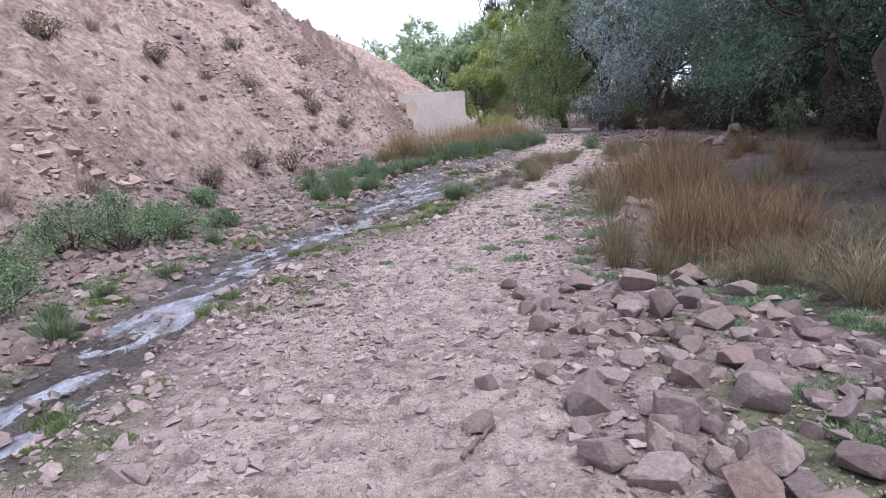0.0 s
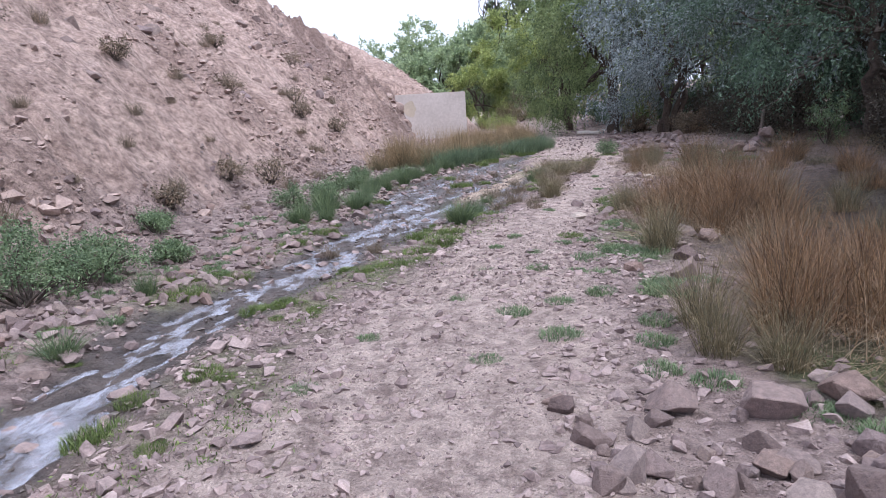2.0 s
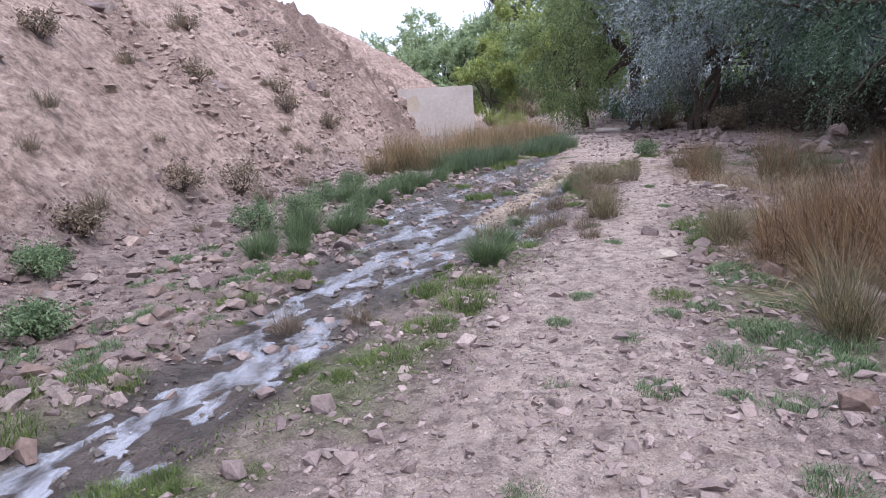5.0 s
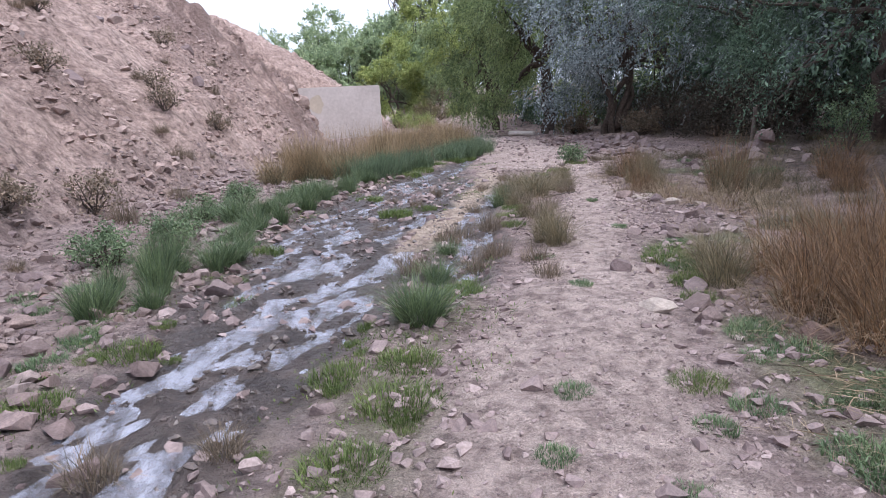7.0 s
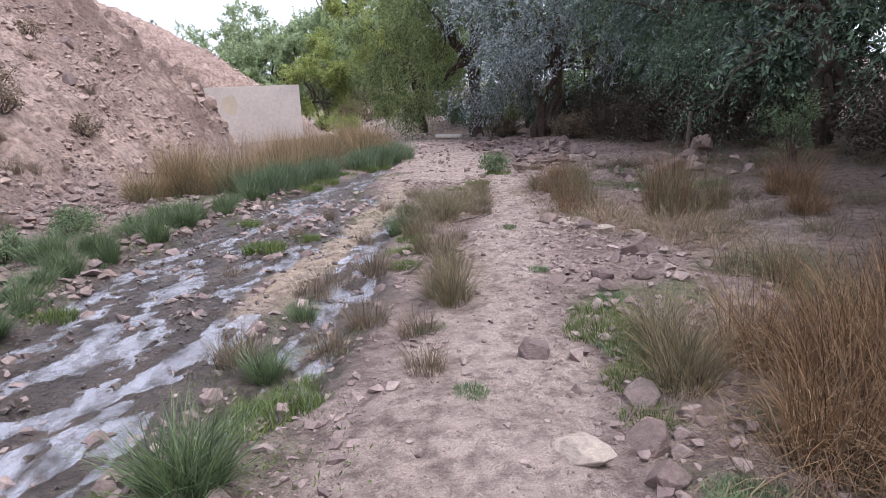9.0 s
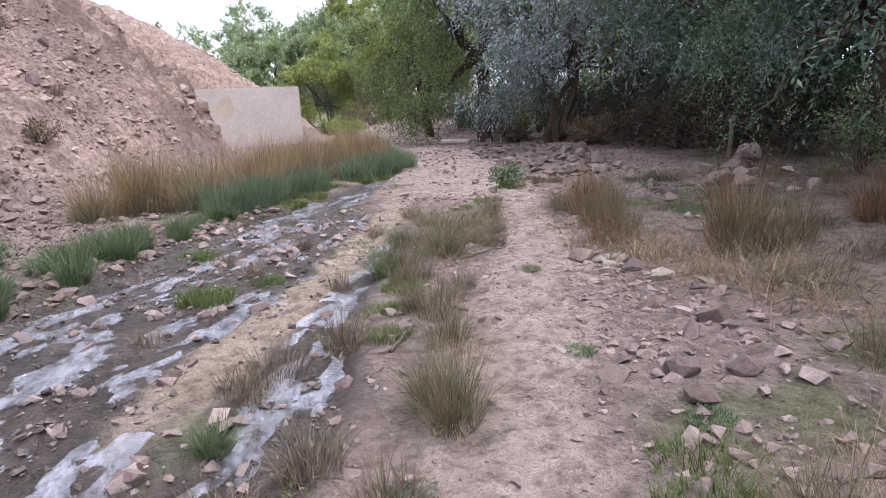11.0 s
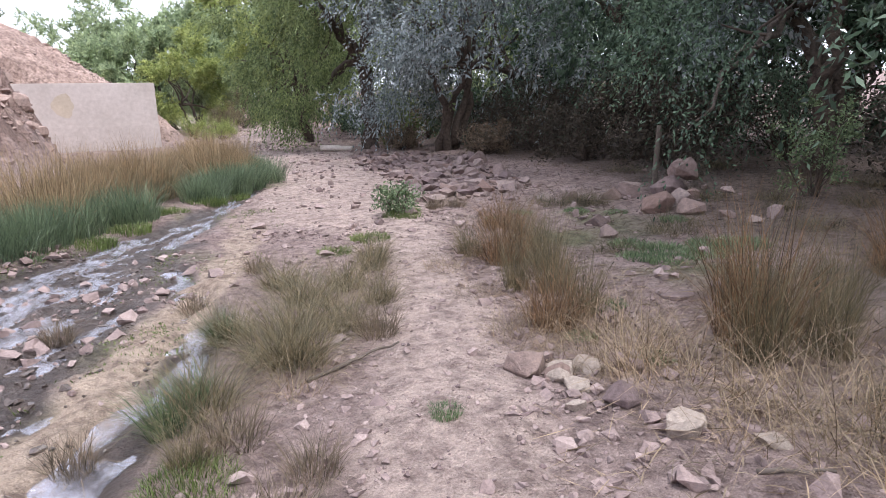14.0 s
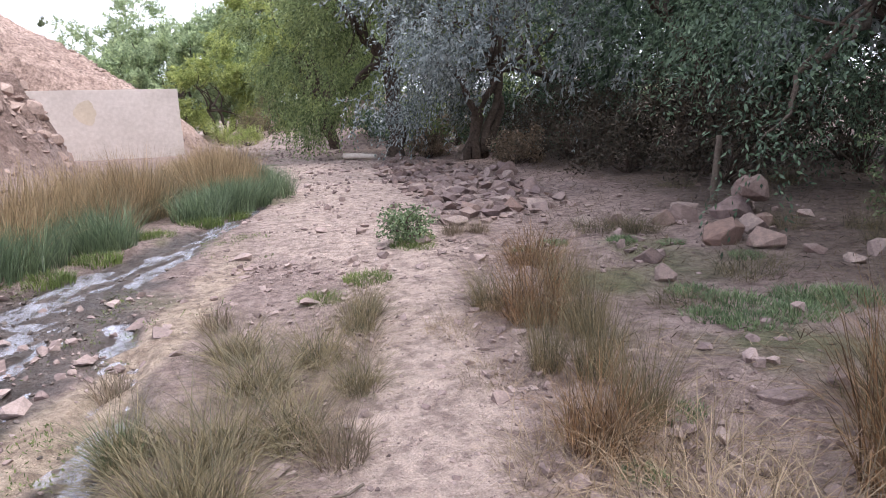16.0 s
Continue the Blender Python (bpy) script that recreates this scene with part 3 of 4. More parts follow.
def on_track(x, y):
    d = np.abs(x - along(PATH, y)) / along(PATH, y, 2)
    return np.clip(0.8 - 0.68 * smooth(8, 11, y) * smooth(1.0, 0.5, d), 0, 1) * smooth(0.7, 1.2, off(STREAM, x, y)) * smooth(3.2, 1.4, d) * (0.35 + 0.65 * smooth(-0.2, 0.4, fbm(x, y, 0.9, 2, 31)))


scatter(72000, (.014, .1), on_track, (-4, 6, 0.6, 22), 3, "gravel", "loose pinkish gravel scattered over the track")
scatter(45000, (.012, .045), lambda x, y: (1 - 0.6 * smooth(8, 11, y)) * smooth(2.0, 0.9, off(PATH, x, y)) * (0.3 + 0.7 * smooth(-.3, .4, fbm(x, y, 0.6, 2, 39))) * smooth(0.8, 1.2, off(STREAM, x, y)), (-2.6, 5.6, 0.8, 21), 9, "grit", "fine pinkish broken stone covering the track")
scatter(16000, (.02, .075), lambda x, y: np.maximum(smooth(1.5, 0.9, off(STREAM, x, y)), 0.7 * smooth(1.5, .9, off(BRAID, x, y))) * smooth(-.4, .3, fbm(x * 1.4 - .4 * y, y * .8, .55, 3, 41)), (-4, 3.4, 1, 22.5), 11, "wet_stones", "dark wet stones and mud lumps breaking the shallow water", WETSTONE, 1.7)
scatter(24000, (.03, .19), lambda x, y: smooth(-.1, .3, along(STREAM, y) - along(STREAM, y, 2) - x) * smooth(2.2, 1.1, hill_depth(x, y)) * (.45 + .75 * smooth(-.2, .3, fbm(x, y, 1.0, 2, 36))), (-7, 1, 1.5, 24), 10, "bank_stones", "grey-brown broken stones between the slope and the stream", STONE)
scatter(14000, (.025, .16), lambda x, y: smooth(3.2, 1.2, np.abs(x - along(STREAM, y)) / 0.7) * smooth(-0.3, 0.3, fbm(x, y, 0.8, 2, 33)), (-5, 4, 1, 22), 4, "stream_gravel", "grey and brown stones along the stream bed")
scatter(62000, (.035, .26), lambda x, y: smooth(0.2, 1.5, hill_depth(x, y)) * (0.07 + 0.93 * smooth(0.02, 0.4, fbm(x + 0.6 * y, y, 3.4, 4, 35))), (-14, 3, 4, 60), 5, "scree", "loose reddish rubble on the bare hillside", SCREE, 2.8)
scatter(2500, (.03, .16), lambda x, y: smooth(0.1, 0.8, x - along(PATH, y) - along(PATH, y, 2)) * smooth(4, 1.5, x - along(PATH, y)), (1, 11, 2, 40), 6, "bank_rubble", "small broken stones on the grassy bank")


scatter(9000, (.03, .2), lambda x, y: smooth(5, 2, np.abs(x - 6.8)) * (0.2 + 0.8 * smooth(-.1, .4, fbm(x, y, 1.5, 3, 37))), (2.5, 12, 20, 60), 8, "far_gravel", "tan stones strewn over the dry stream bed")

scatter(2600, (.09, .42), lambda x, y: smooth(1.6, .2, np.abs(x - np.interp(y, (23, 26, 33), (7.3, 7.9, 8.9)))) * smooth(23, 24, y), (6, 11, 23, 34), 12, "rubble_bank", "reddish broken stones in a low bank beside the track", STONE, 1.5)


scatter(2600, (.025, .15), lambda x, y: smooth(-0.1, 0.3, x - along(PATH, y) - 0.8 * along(PATH, y, 2)) * smooth(2.6, 1.2, x - along(PATH, y) - along(PATH, y, 2)) * smooth(9, 11, y) * smooth(19, 16.5, y), (1.8, 7, 9, 19), 14, "path_edge_stones", "broken pinkish stones lying along the path's edge", PEBBLE, 2.2)


# ---- grasses ----
def blades(r, n, radius, height, width, lean, curve=0.5, flop=0.0):
    """Curved tapering blades rising from a disc."""
    a, q = r.rand(n) * 2 * math.pi, np.sqrt(r.rand(n)) * radius
    bx, by = q * np.cos(a), q * np.sin(a)
    h = height * r.uniform(0.3, 1.0, n) ** 0.8
    out = a + r.randn(n) * 1.3
    tilt = np.abs(r.randn(n)) * lean + q / radius * lean * 0.8
    fl = (r.rand(n) < flop)
    tilt = np.where(fl, tilt + r.uniform(0.5, 1.1, n), tilt)
    verts = []
    px, py, pz = bx.copy(), by.copy(), np.full(n, -0.03)
    side = out + math.pi / 2 + r.randn(n) * 0.8
    segs = 3
    for k in range(segs + 1):
        w = width * (1 - k / segs) ** 0.7 * 0.5 + width * 0.04
        verts.append(np.stack([px - np.cos(side) * w, py - np.sin(side) * w, pz], -1))
        verts.append(np.stack([px + np.cos(side) * w, py + np.sin(side) * w, pz], -1))
        t = np.minimum(tilt * (0.5 + curve * 2.2 * k / segs), 1.75)
        step = h / segs
        px, py, pz = px + np.sin(t) * np.cos(out) * step, py + np.sin(t) * np.sin(out) * step, np.maximum(pz + np.cos(t) * step, 0.01)
    v = np.stack(verts, 1)
    f = np.array([[2 * k, 2 * k + 1, 2 * k + 3, 2 * k + 2] for k in range(segs)])
    faces = (f[None] + (np.arange(n) * 2 * (segs + 1))[:, None, None]).reshape(-1, 4)
    return v.reshape(-1, 3), faces


def tussock_meshes(name, count, mat, seed, **kw):
    return [mesh_np(name, *blades(np.random.RandomState(seed + i), **kw), mat) for i in range(count)]


BROWN = tussock_meshes("dry_rush", 4, DRY, 100, n=620, radius=.34, height=1.1, width=.0075, lean=.5, curve=.75, flop=.38)
OLIVE = tussock_meshes("olive_rush", 4, DRY_OLIVE, 120, n=460, radius=.2, height=0.95, width=.0052, lean=.5, curve=.6, flop=.28)
SHADE_GRASS = tussock_meshes("rough_grass", 3, SHADY, 130, n=300, radius=.4, height=.9, width=.006, lean=.6, flop=.4)
FLOPPED = tussock_meshes("flopped_straw", 3, STRAW, 140, n=230, radius=.4, height=.8, width=.0048, lean=.75, flop=.8)
GREENRUSH = tussock_meshes("green_rush", 3, RUSH, 160, n=420, radius=.13, height=.55, width=.006, lean=.5, curve=.4)
TALLGREEN = tussock_meshes("tall_green_rush", 4, BLUEGREEN, 170, n=560, radius=.36, height=.8, width=.008, lean=.3)
REED = tussock_meshes("orange_reed", 4, ORANGE, 190, n=600, radius=.4, height=1.2, width=.008, lean=.24, curve=.6, flop=.1)
GREYTUFT = tussock_meshes("grey_tuft", 3, GREY_DRY, 180, n=260, radius=.16, height=.36, width=.006, lean=.5, flop=.3)
LUSHTUFT = tussock_meshes("lush_grass", 3, LUSH, 200, n=620, radius=.17, height=.09, width=.0045, lean=.6)
DARKTUFT = tussock_meshes("low_green_grass", 3, HERB, 220, n=420, radius=.14, height=.07, width=.0055, lean=.7)


def tussock(x, y, meshes, size, name, label, group, tall=None):
    root = tagged(new(name), label, "grass clump", group)
    root.matrix_world = pose(x, y, float(ground_z(x, y)), 0, 0, rng.uniform(0, 360)) @ Matrix.Diagonal((size, size, tall or size, 1))
    tagged(part("blade_tuft", rng.choice(meshes), root), kind="stuff")
    return root


def brown(x, y, s=1.0, tall=None):
    tussock(x, y, BROWN, s, "rush_clump", "tall dry rust-brown rush clump", "dry rush clumps", tall)


def olive(x, y, s=1.0, tall=None):
    tussock(x, y, OLIVE, s, "rush_clump", "upright olive and straw-coloured rush clump", "half-dry rush clumps", tall)


def straw(x, y, s=1.0):
    tussock(x, y, FLOPPED, s, "straw_clump", "flopped bleached straw spilling on the ground", "fallen straw")


def greenrush(x, y, s=1.0, tall=None):
    tussock(x, y, GREENRUSH, s * .78, "green_rush_clump", "spiky dark green rush clump by the water", "green rush clumps", (tall or s) * .9)


def grey(x, y, s=1.0):
    tussock(x, y, GREYTUFT, s, "dry_grass_tuft", "small grey-brown dry grass tuft", "dry tufts")


def lush(x, y, s=1.0):
    tussock(x, y, LUSHTUFT, s, "grass_tuft", "bright green low grass tuft on damp soil", "green tufts")


def dark(x, y, s=1.0):
    tussock(x, y, DARKTUFT, s * .8, "low_plant", "low dull green plant on the gravel", "low plants")


# the long dry stand along the track's right edge
for x, y, s in [(1.85, 6.1, 1), (2.3, 5.9, .95), (2.75, 5.9, 1), (2.1, 6.6, 1), (2.6, 6.5, 1.05), (3.1, 6.3, 1), (2.3, 7.1, .95), (2.9, 7.0, 1.05), (2.7, 7.6, .9), (3.3, 7.3, .8)]:
    brown(x + .42, y, s * .7, s * rng.uniform(.7, 1.05))
for x, y, s in [(3.5, 9.9, .85), (3.9, 9.7, 1), (3.3, 10.6, .85), (3.6, 10.4, 1.05), (4.0, 10.3, 1), (3.35, 11.2, .85), (3.7, 11.1, 1.05), (4.2, 11.0, 1), (3.4, 11.8, .9), (4.0, 11.8, .95), (4.6, 11.7, 1)]:
    brown(x + .05, y, s * .9, s * rng.uniform(.8, 1.1))
for x, y, s in [(3.0, 10.15, .75), (2.95, 10.8, .7), (3.3, 9.6, .7)]:
    brown(x, y, s, s * 1.1)

for x, y, s in [(4.8, 11.2, .9), (4.6, 13.0, .7), (5.2, 10.2, .8), (6.4, 11.6, .7), (7.4, 13.5, .7), (7.9, 16.6, .9), (6.9, 15.2, .6)]:
    (brown if rng.random() < .5 else olive)(x, y, s)
for x, y, s, tall in [(2.9, 11.95, .7, .6), (2.75, 11.6, .7, .65), (3.0, 12.3, .6, .55), (2.35, 8.9, .8, .8), (2.5, 9.3, .7, .75), (1.75, 6.35, .7, .8), (1.65, 5.85, .6, .75), (1.95, 5.6, .6, .6), (2.6, 4.9, .6, .6),
                      (2.9, 4.2, .7, .7), (3.1, 3.6, .7, .8)]:
    olive(x, y, s, tall)
for x, y, s in [(2.3, 5.6, .8), (2.8, 5.4, .8), (3.2, 5.2, .9), (2.6, 6.2, 1), (2.75, 10.4, .8), (2.75, 10.9, .8), (3.2, 10.0, .9), (3.4, 8.9, 1), (2.9, 7.8, .9), (4.75, 15.9, 1), (5.0, 15.1, 1), (4.85, 14.7, 1),
                (5.2, 15.5, 1), (4.6, 16.4, .8), (4.9, 16.6, .9), (5.0, 17.0, .8), (5.4, 15.0, .9), (5.1, 14.2, .8), (4.4, 17.0, .7), (3.3, 9.6, .9), (3.2, 4.8, .9), (5.8, 15.9, 1), (3.6, 12.4, .8), (3.3, 4.3, .8),
                (2.3, 14.4, .5), (3.4, 18.0, .6), (2.8, 16.9, .6), (3.9, 18.8, .5), (4.5, 18.0, .5), (4.6, 18.8, .5), (4.8, 16.2, .8), (4.65, 15.3, .7)]:
    straw(x, y, s)
# weeds between the stone heap and the dry stand
for k in range(46):
    dark(rng.uniform(1.6, 3.6), rng.uniform(2.2, 5.8), rng.uniform(.8, 1.5))
for k in range(16):
    tussock(rng.uniform(2.3, 4.2), rng.uniform(2.6, 6.0), SHADE_GRASS, rng.uniform(.5, .9), "rough_grass_clump", "straggling olive-brown grass beside the stones", "rough grass by the stone heap", rng.uniform(.3, .65))
for k in range(24):
    y = rng.uniform(6.5, 12.5)
    dark(float(along(PATH, y) + along(PATH, y, 2)) + rng.uniform(0.1, 1.0), y, rng.uniform(.9, 1.8))
# rough low grass in the grove's shade
for k in range(90):
    y = rng.uniform(3, 24)
    x = float(along(PATH, y) + along(PATH, y, 2)) + rng.uniform(1.6, 8)
    tussock(x, y, SHADE_GRASS, rng.uniform(.5, .9), "rough_grass_clump", "straggling olive-brown grass under the trees", "rough grass in the grove", rng.uniform(.25, .55))
# tussocks where the path narrows
for x, y, s, tall in [(4.68, 17.1, .5, .6), (5.0, 17.2, .6, .8), (5.1, 17.75, .6, .9), (4.9, 18.0, .5, .75), (5.3, 18.9, .65, .85), (5.5, 18.5, .6, .9), (5.1, 19.3, .7, .6), (5.9, 19.5, .7, .7), (6.15, 20.5, .7, .6),
                      (5.4, 15.95, .7, 1.15), (5.65, 16.2, .75, 1.2), (5.8, 15.8, .6, .9), (6.05, 16.6, .8, 1.15), (6.4, 16.2, .7, 1.0)]:
    (olive if rng.random() < .75 else brown)(x, y, s, tall)
for x, y, s, tall in [(2.0, 13.5, .6, .6), (1.96, 13.85, .55, .55), (2.05, 13.75, .5, .5), (2.28, 14.75, .6, .5), (2.3, 16.75, .8, .5), (2.75, 17.3, .8, .5), (2.95, 17.7, .9, .55), (2.88, 17.15, .8, .5),
                      (2.55, 17.85, .7, .45), (3.2, 18.4, .9, .5), (3.1, 19.1, .8, .45), (3.75, 18.2, .6, .45), (4.0, 19.2, .6, .5), (4.15, 19.6, .6, .45), (3.6, 18.7, .7, .45), (3.3, 17.7, .7, .45), (2.2, 16.2, .4, .35), (2.15, 15.4, .35, .45)]:
    olive(x, y, s, tall)
for x, y, s in [(1.15, 14.7, 1.1), (1.6, 15.0, 1.0), (0.95, 14.4, .9), (-1.41, 9.80, .7), (-0.87, 9.92, .6), (1.3, 13.4, .9), (1.0, 13.0, .9), (1.6, 13.0, .8), (1.7, 16.6, .7), (2.4, 16.3, .9), (3.5, 17.5, .9), (2.5, 15.6, .8),
                (2.7, 15.9, .7), (6.0, 22.4, .9), (6.3, 22.3, .9), (2.35, 18.9, .7), (0.55, 18.1, .7), (0.9, 17.3, .6), (1.4, 18.6, .7), (0.2, 15.6, .6), (2.3, 15.3, 1), (3.0, 19.8, .8), (0.4, 13.0, .9), (1.5, 12.3, .7)]:
    grey(x, y, s)
for x, y, s, tall in [(-2.12, 13.62, 1.1, 0.95), (-2.36, 12.44, 1.0, 0.75), (-1.89, 12.48, 0.9, 0.6), (-1.56, 16.21, 1.1, 0.8), (-2.06, 17.32, 1.0, 0.7), (0.57, 12.7, 1.0, 0.6), (0.84, 13.76, 0.8, 0.5), (-2.89, 6.6, 1.1, 0.55), (-3.2, 5.91, 0.7, 0.5), (-3.0, 4.7, 1.1, 0.65), (0.28, 11.45, 1.3, 0.7), (-2.33, 12.61, 1.1, 0.65), (-1.93, 12.86, 1.0, 1.05), (-2.0, 13.2, 1.1, 1.3), (-2.35, 13.0, .9, .8), (-2.27, 12.3, 1.2, .9), (-2.1, 13.7, .9, 1.1), (0.27, 11.46, 1.5, .95),
                       (2.13, 16.65, 1.0, .7), (2.5, 17.9, .9, .6), (2.25, 16.9, .8, .6), (-3.3, 5.2, .8, .6), (-3.0, 8.3, .8, .7)]:
    greenrush(x, y, s, tall)
for k in range(42):
    y = rng.uniform(13.6, 21.5)
    x = float(along(STREAM, y) - along(STREAM, y, 2)) - rng.uniform(0.25, 1.1)
    greenrush(x, y, rng.uniform(.7, 1.5), rng.uniform(.5, .95))
# tall stand at the hill's foot
for k in range(120):
    y = rng.uniform(21.6, 33)
    edge = float(np.interp(y, (21.6, 23.6, 26.2, 27.7, 33), (0.75, 1.6, 3.5, 4.5, 4.6)))
    depth = rng.uniform(0.1, 3.0)
    x = edge - depth
    if hill_depth(x, y) > 0.5:
        continue
    if depth < rng.uniform(0.5, 1.5):
        tussock(x, y, TALLGREEN, rng.uniform(.8, 1.2), "green_rush_clump", "tall blue-green rush clump at the stream's edge", "tall green rushes", rng.uniform(.6, .95))
    else:
        tussock(x, y, REED, rng.uniform(.9, 1.2), "reed_clump", "tall fuzzy orange-tan dry reed clump", "dry reeds by the wall", rng.uniform(.5, 1.2)) if rng.random() < .65 else olive(x, y, 1.2, rng.uniform(.6, 1.2))
for x, y, s in [(-2.3, 3.4, .8), (-1.95, 5.3, 1.1), (-3.0, 2.5, 1), (-1.7, 7.6, 1), (-0.55, 9.0, 1.3), (-0.3, 9.6, 1.2), (0.0, 10.2, 1.4), (-0.3, 10.6, 1.2), (0.1, 10.7, 1.2), (-2.6, 8.2, 1.4), (-2.9, 8.8, 1.2), (-2.3, 8.9, 1.2),
                (-2.0, 10.6, 1.2), (-1.75, 11.4, 1.3), (0.65, 12.1, 1.6), (0.85, 12.4, 1.5), (0.35, 12.2, 1.3), (2.75, 12.5, 1.5), (2.85, 12.1, 1.4), (2.6, 11.8, 1.2), (2.95, 12.85, 1.5), (2.45, 11.4, 1), (1.6, 10.0, .9), (2.0, 15.5, 1.2),
                (1.9, 15.0, 1.0), (2.2, 16.0, 1.2), (0.5, 16.6, 1.5), (1.0, 17.1, 1.2), (0.2, 18.6, 1.4), (5.25, 21.8, 1.6), (5.4, 22.2, 1.5), (4.4, 20.6, 1.4), (3.9, 20.2, 1.3), (-1.2, 12.6, 1.1), (-1.4, 13.3, 1.2), (-1.2, 14.6, 1.3), (2.2, 24.6, 2), (2.9, 25.5, 2), (1.3, 22.4, 1.8), (1.7, 23.2, 1.8), (3.4, 26.2, 1.8)]:
    lush(x, y, s)
for k in range(60):
    y = rng.uniform(2.5, 12)
    x = float(along(STREAM, y)) + rng.choice((-1, 1)) * rng.uniform(0.4, 1.1) * (1 if y < 9 else 1.2)
    lush(x, y, rng.uniform(.35, .75))
for k in range(110):
    y = rng.uniform(4, 22)
    x = float(along(STREAM, y) - along(STREAM, y, 2)) - rng.uniform(0.3, 2.4)
    if hill_depth(x, y) < 1.5:
        dark(x, y, rng.uniform(.7, 1.5))
for x, y, s in [(0.5, 6.9, 1.2), (0.75, 6.3, 1.3), (0.9, 7.1, 1.0), (0.2, 5.9, .9), (0.9, 8.2, 1), (0.4, 8.4, .9), (1.0, 9.0, .9), (1.25, 8.1, .9), (1.3, 7.3, 1.2), (1.5, 6.5, 1.2), (0.1, 7.4, .8), (1.4, 9.5, .9), (1.75, 9.7, 1.2), (2.1, 10.2, 1), (1.7, 13.0, 1.0),
                (1.65, 11.9, .9), (0.9, 10.0, .9), (0.6, 9.4, .8), (-0.6, 6.5, .8), (-0.9, 5.6, .8), (3.2, 13.2, 1.2), (4.9, 16.3, 1.2), (5.2, 17.2, 1.4), (4.7, 16.8, 1), (3.4, 16.1, .8), (3.0, 14.2, .9), (2.2, 7.4, 1.3), (2.0, 8.4, 1.4), (2.3, 9.6, 1.3),
                (2.2, 4.2, 1.6), (2.5, 4.5, 1.6), (2.6, 3.8, 1.5), (2.7, 3.1, 1.4), (1.45, 5.4, 1.2), (1.2, 5.6, 1.1), (1.35, 6.1, 1.2), (6.3, 21, 1.5), (6.8, 21.2, 1.5), (7.6, 21.0, 1.6), (8.0, 20.6, 1.5), (8.1, 19.6, 1.5), (6.7, 18.1, 2.2), (7.1, 18.1, 2.2), (7.0, 18.6, 2.2), (7.5, 18.4, 2.4), (6.9, 19.0, 2), (7.4, 18.2, 2.2), (6.5, 18.4, 1.8), (7.8, 18.2, 2.2)]:
    dark(x, y, s)
for k in range(70):
    y = rng.uniform(4, 34)
    dep = rng.uniform(0.6, 9)
    x = float(along(FOOT, y)) - dep
    grey(x, y, rng.uniform(.5, 1.3))


# ---- leafy growth ----
def leaves(r, pts, n, length, width, clump, droop=0.4):
    """n leaves in clumps round pts."""
    c = pts[r.randint(len(pts), size=n)]
    p = c + r.randn(n, 3) * np.array(clump)
    d = r.randn(n, 3)
    d[:, 2] -= droop * 1.5
    d = unit(d)
    s = unit(np.cross(d, r.randn(n, 3)))
    ln = length * r.uniform(.6, 1.2, (n, 1))
    w = width * r.uniform(.7, 1.2, (n, 1))
    v = np.stack([p, p + d * ln * .45 + s * w * .5, p + d * ln, p + d * ln * .45 - s * w * .5], 1).reshape(-1, 3)
    return v, np.arange(n * 4).reshape(n, 4)


def sprays(r, pts, centre, n, length, width, twig, droop=0.4):
    """n leaves in rows along drooping twigs that start round pts and point away from centre."""
    per = 16
    m = n // per
    c = pts[r.randint(len(pts), size=m)]
    start = c + r.randn(m, 3) * twig * 0.3
    d0 = unit(unit(c - np.array(centre)) * 0.8 + r.randn(m, 3) * 0.6 + np.array([0, 0, 0.25 - 0.5 * droop]))
    t = np.linspace(0.1, 1, per)[None, :, None]
    ln = (twig * r.uniform(.5, 1.3, m))[:, None, None]
    p = start[:, None] + d0[:, None] * t * ln - np.array([0, 0, 1.0]) * (droop * 0.6 * ln * t * t)
    p = (p + r.randn(m, per, 3) * 0.03 * twig).reshape(-1, 3)
    d = unit(np.repeat(d0, per, 0) * 0.8 + r.randn(m * per, 3) * 0.6 - np.array([0, 0, droop * 0.5]))
    s = unit(np.cross(d, r.randn(m * per, 3)))
    le = length * r.uniform(.6, 1.2, (m * per, 1))
    w = width * r.uniform(.7, 1.2, (m * per, 1))
    v = np.stack([p, p + d * le * .45 + s * w * .5, p + d * le, p + d * le * .45 - s * w * .5], 1).reshape(-1, 3)
    return v, np.arange(m * per * 4).reshape(-1, 4)


def crown_points(r, n, centre, radii, inner=0.5, ragged=0.25):
    d = unit(r.randn(n, 3))
    lump = 1 + ragged * np.sin(d[:, 0] * 5 + d[:, 2] * 4 + r.rand() * 6) * np.cos(d[:, 1] * 6 + r.rand() * 6)
    skirt = np.where(d[:, 2] < 0, np.sqrt(np.maximum(1 - 0.45 * d[:, 2] ** 2, 0.1)) / np.sqrt(np.maximum(1 - d[:, 2] ** 2, 0.12)), 1)
    d[:, :2] *= skirt[:, None]
    q = (inner + (1 - inner) * r.rand(n) ** 0.6) * lump
    return np.array(centre) + d * q[:, None] * np.array(radii)


def limb(r, a, b, r0, r1, sag=0.0, n=7):
    t = np.linspace(0, 1, n)[:, None]
    a, b = np.array(a, float), np.array(b, float)
    p = a + (b - a) * t + np.sin(t * math.pi) * np.array([r.randn() * .12, r.randn() * .12, sag]) * np.linalg.norm(b - a)
    p[1:-1] += r.randn(n - 2, 3) * 0.02 * np.linalg.norm(b - a)
    return tube(p, np.linspace(r0, r1, n), 7)


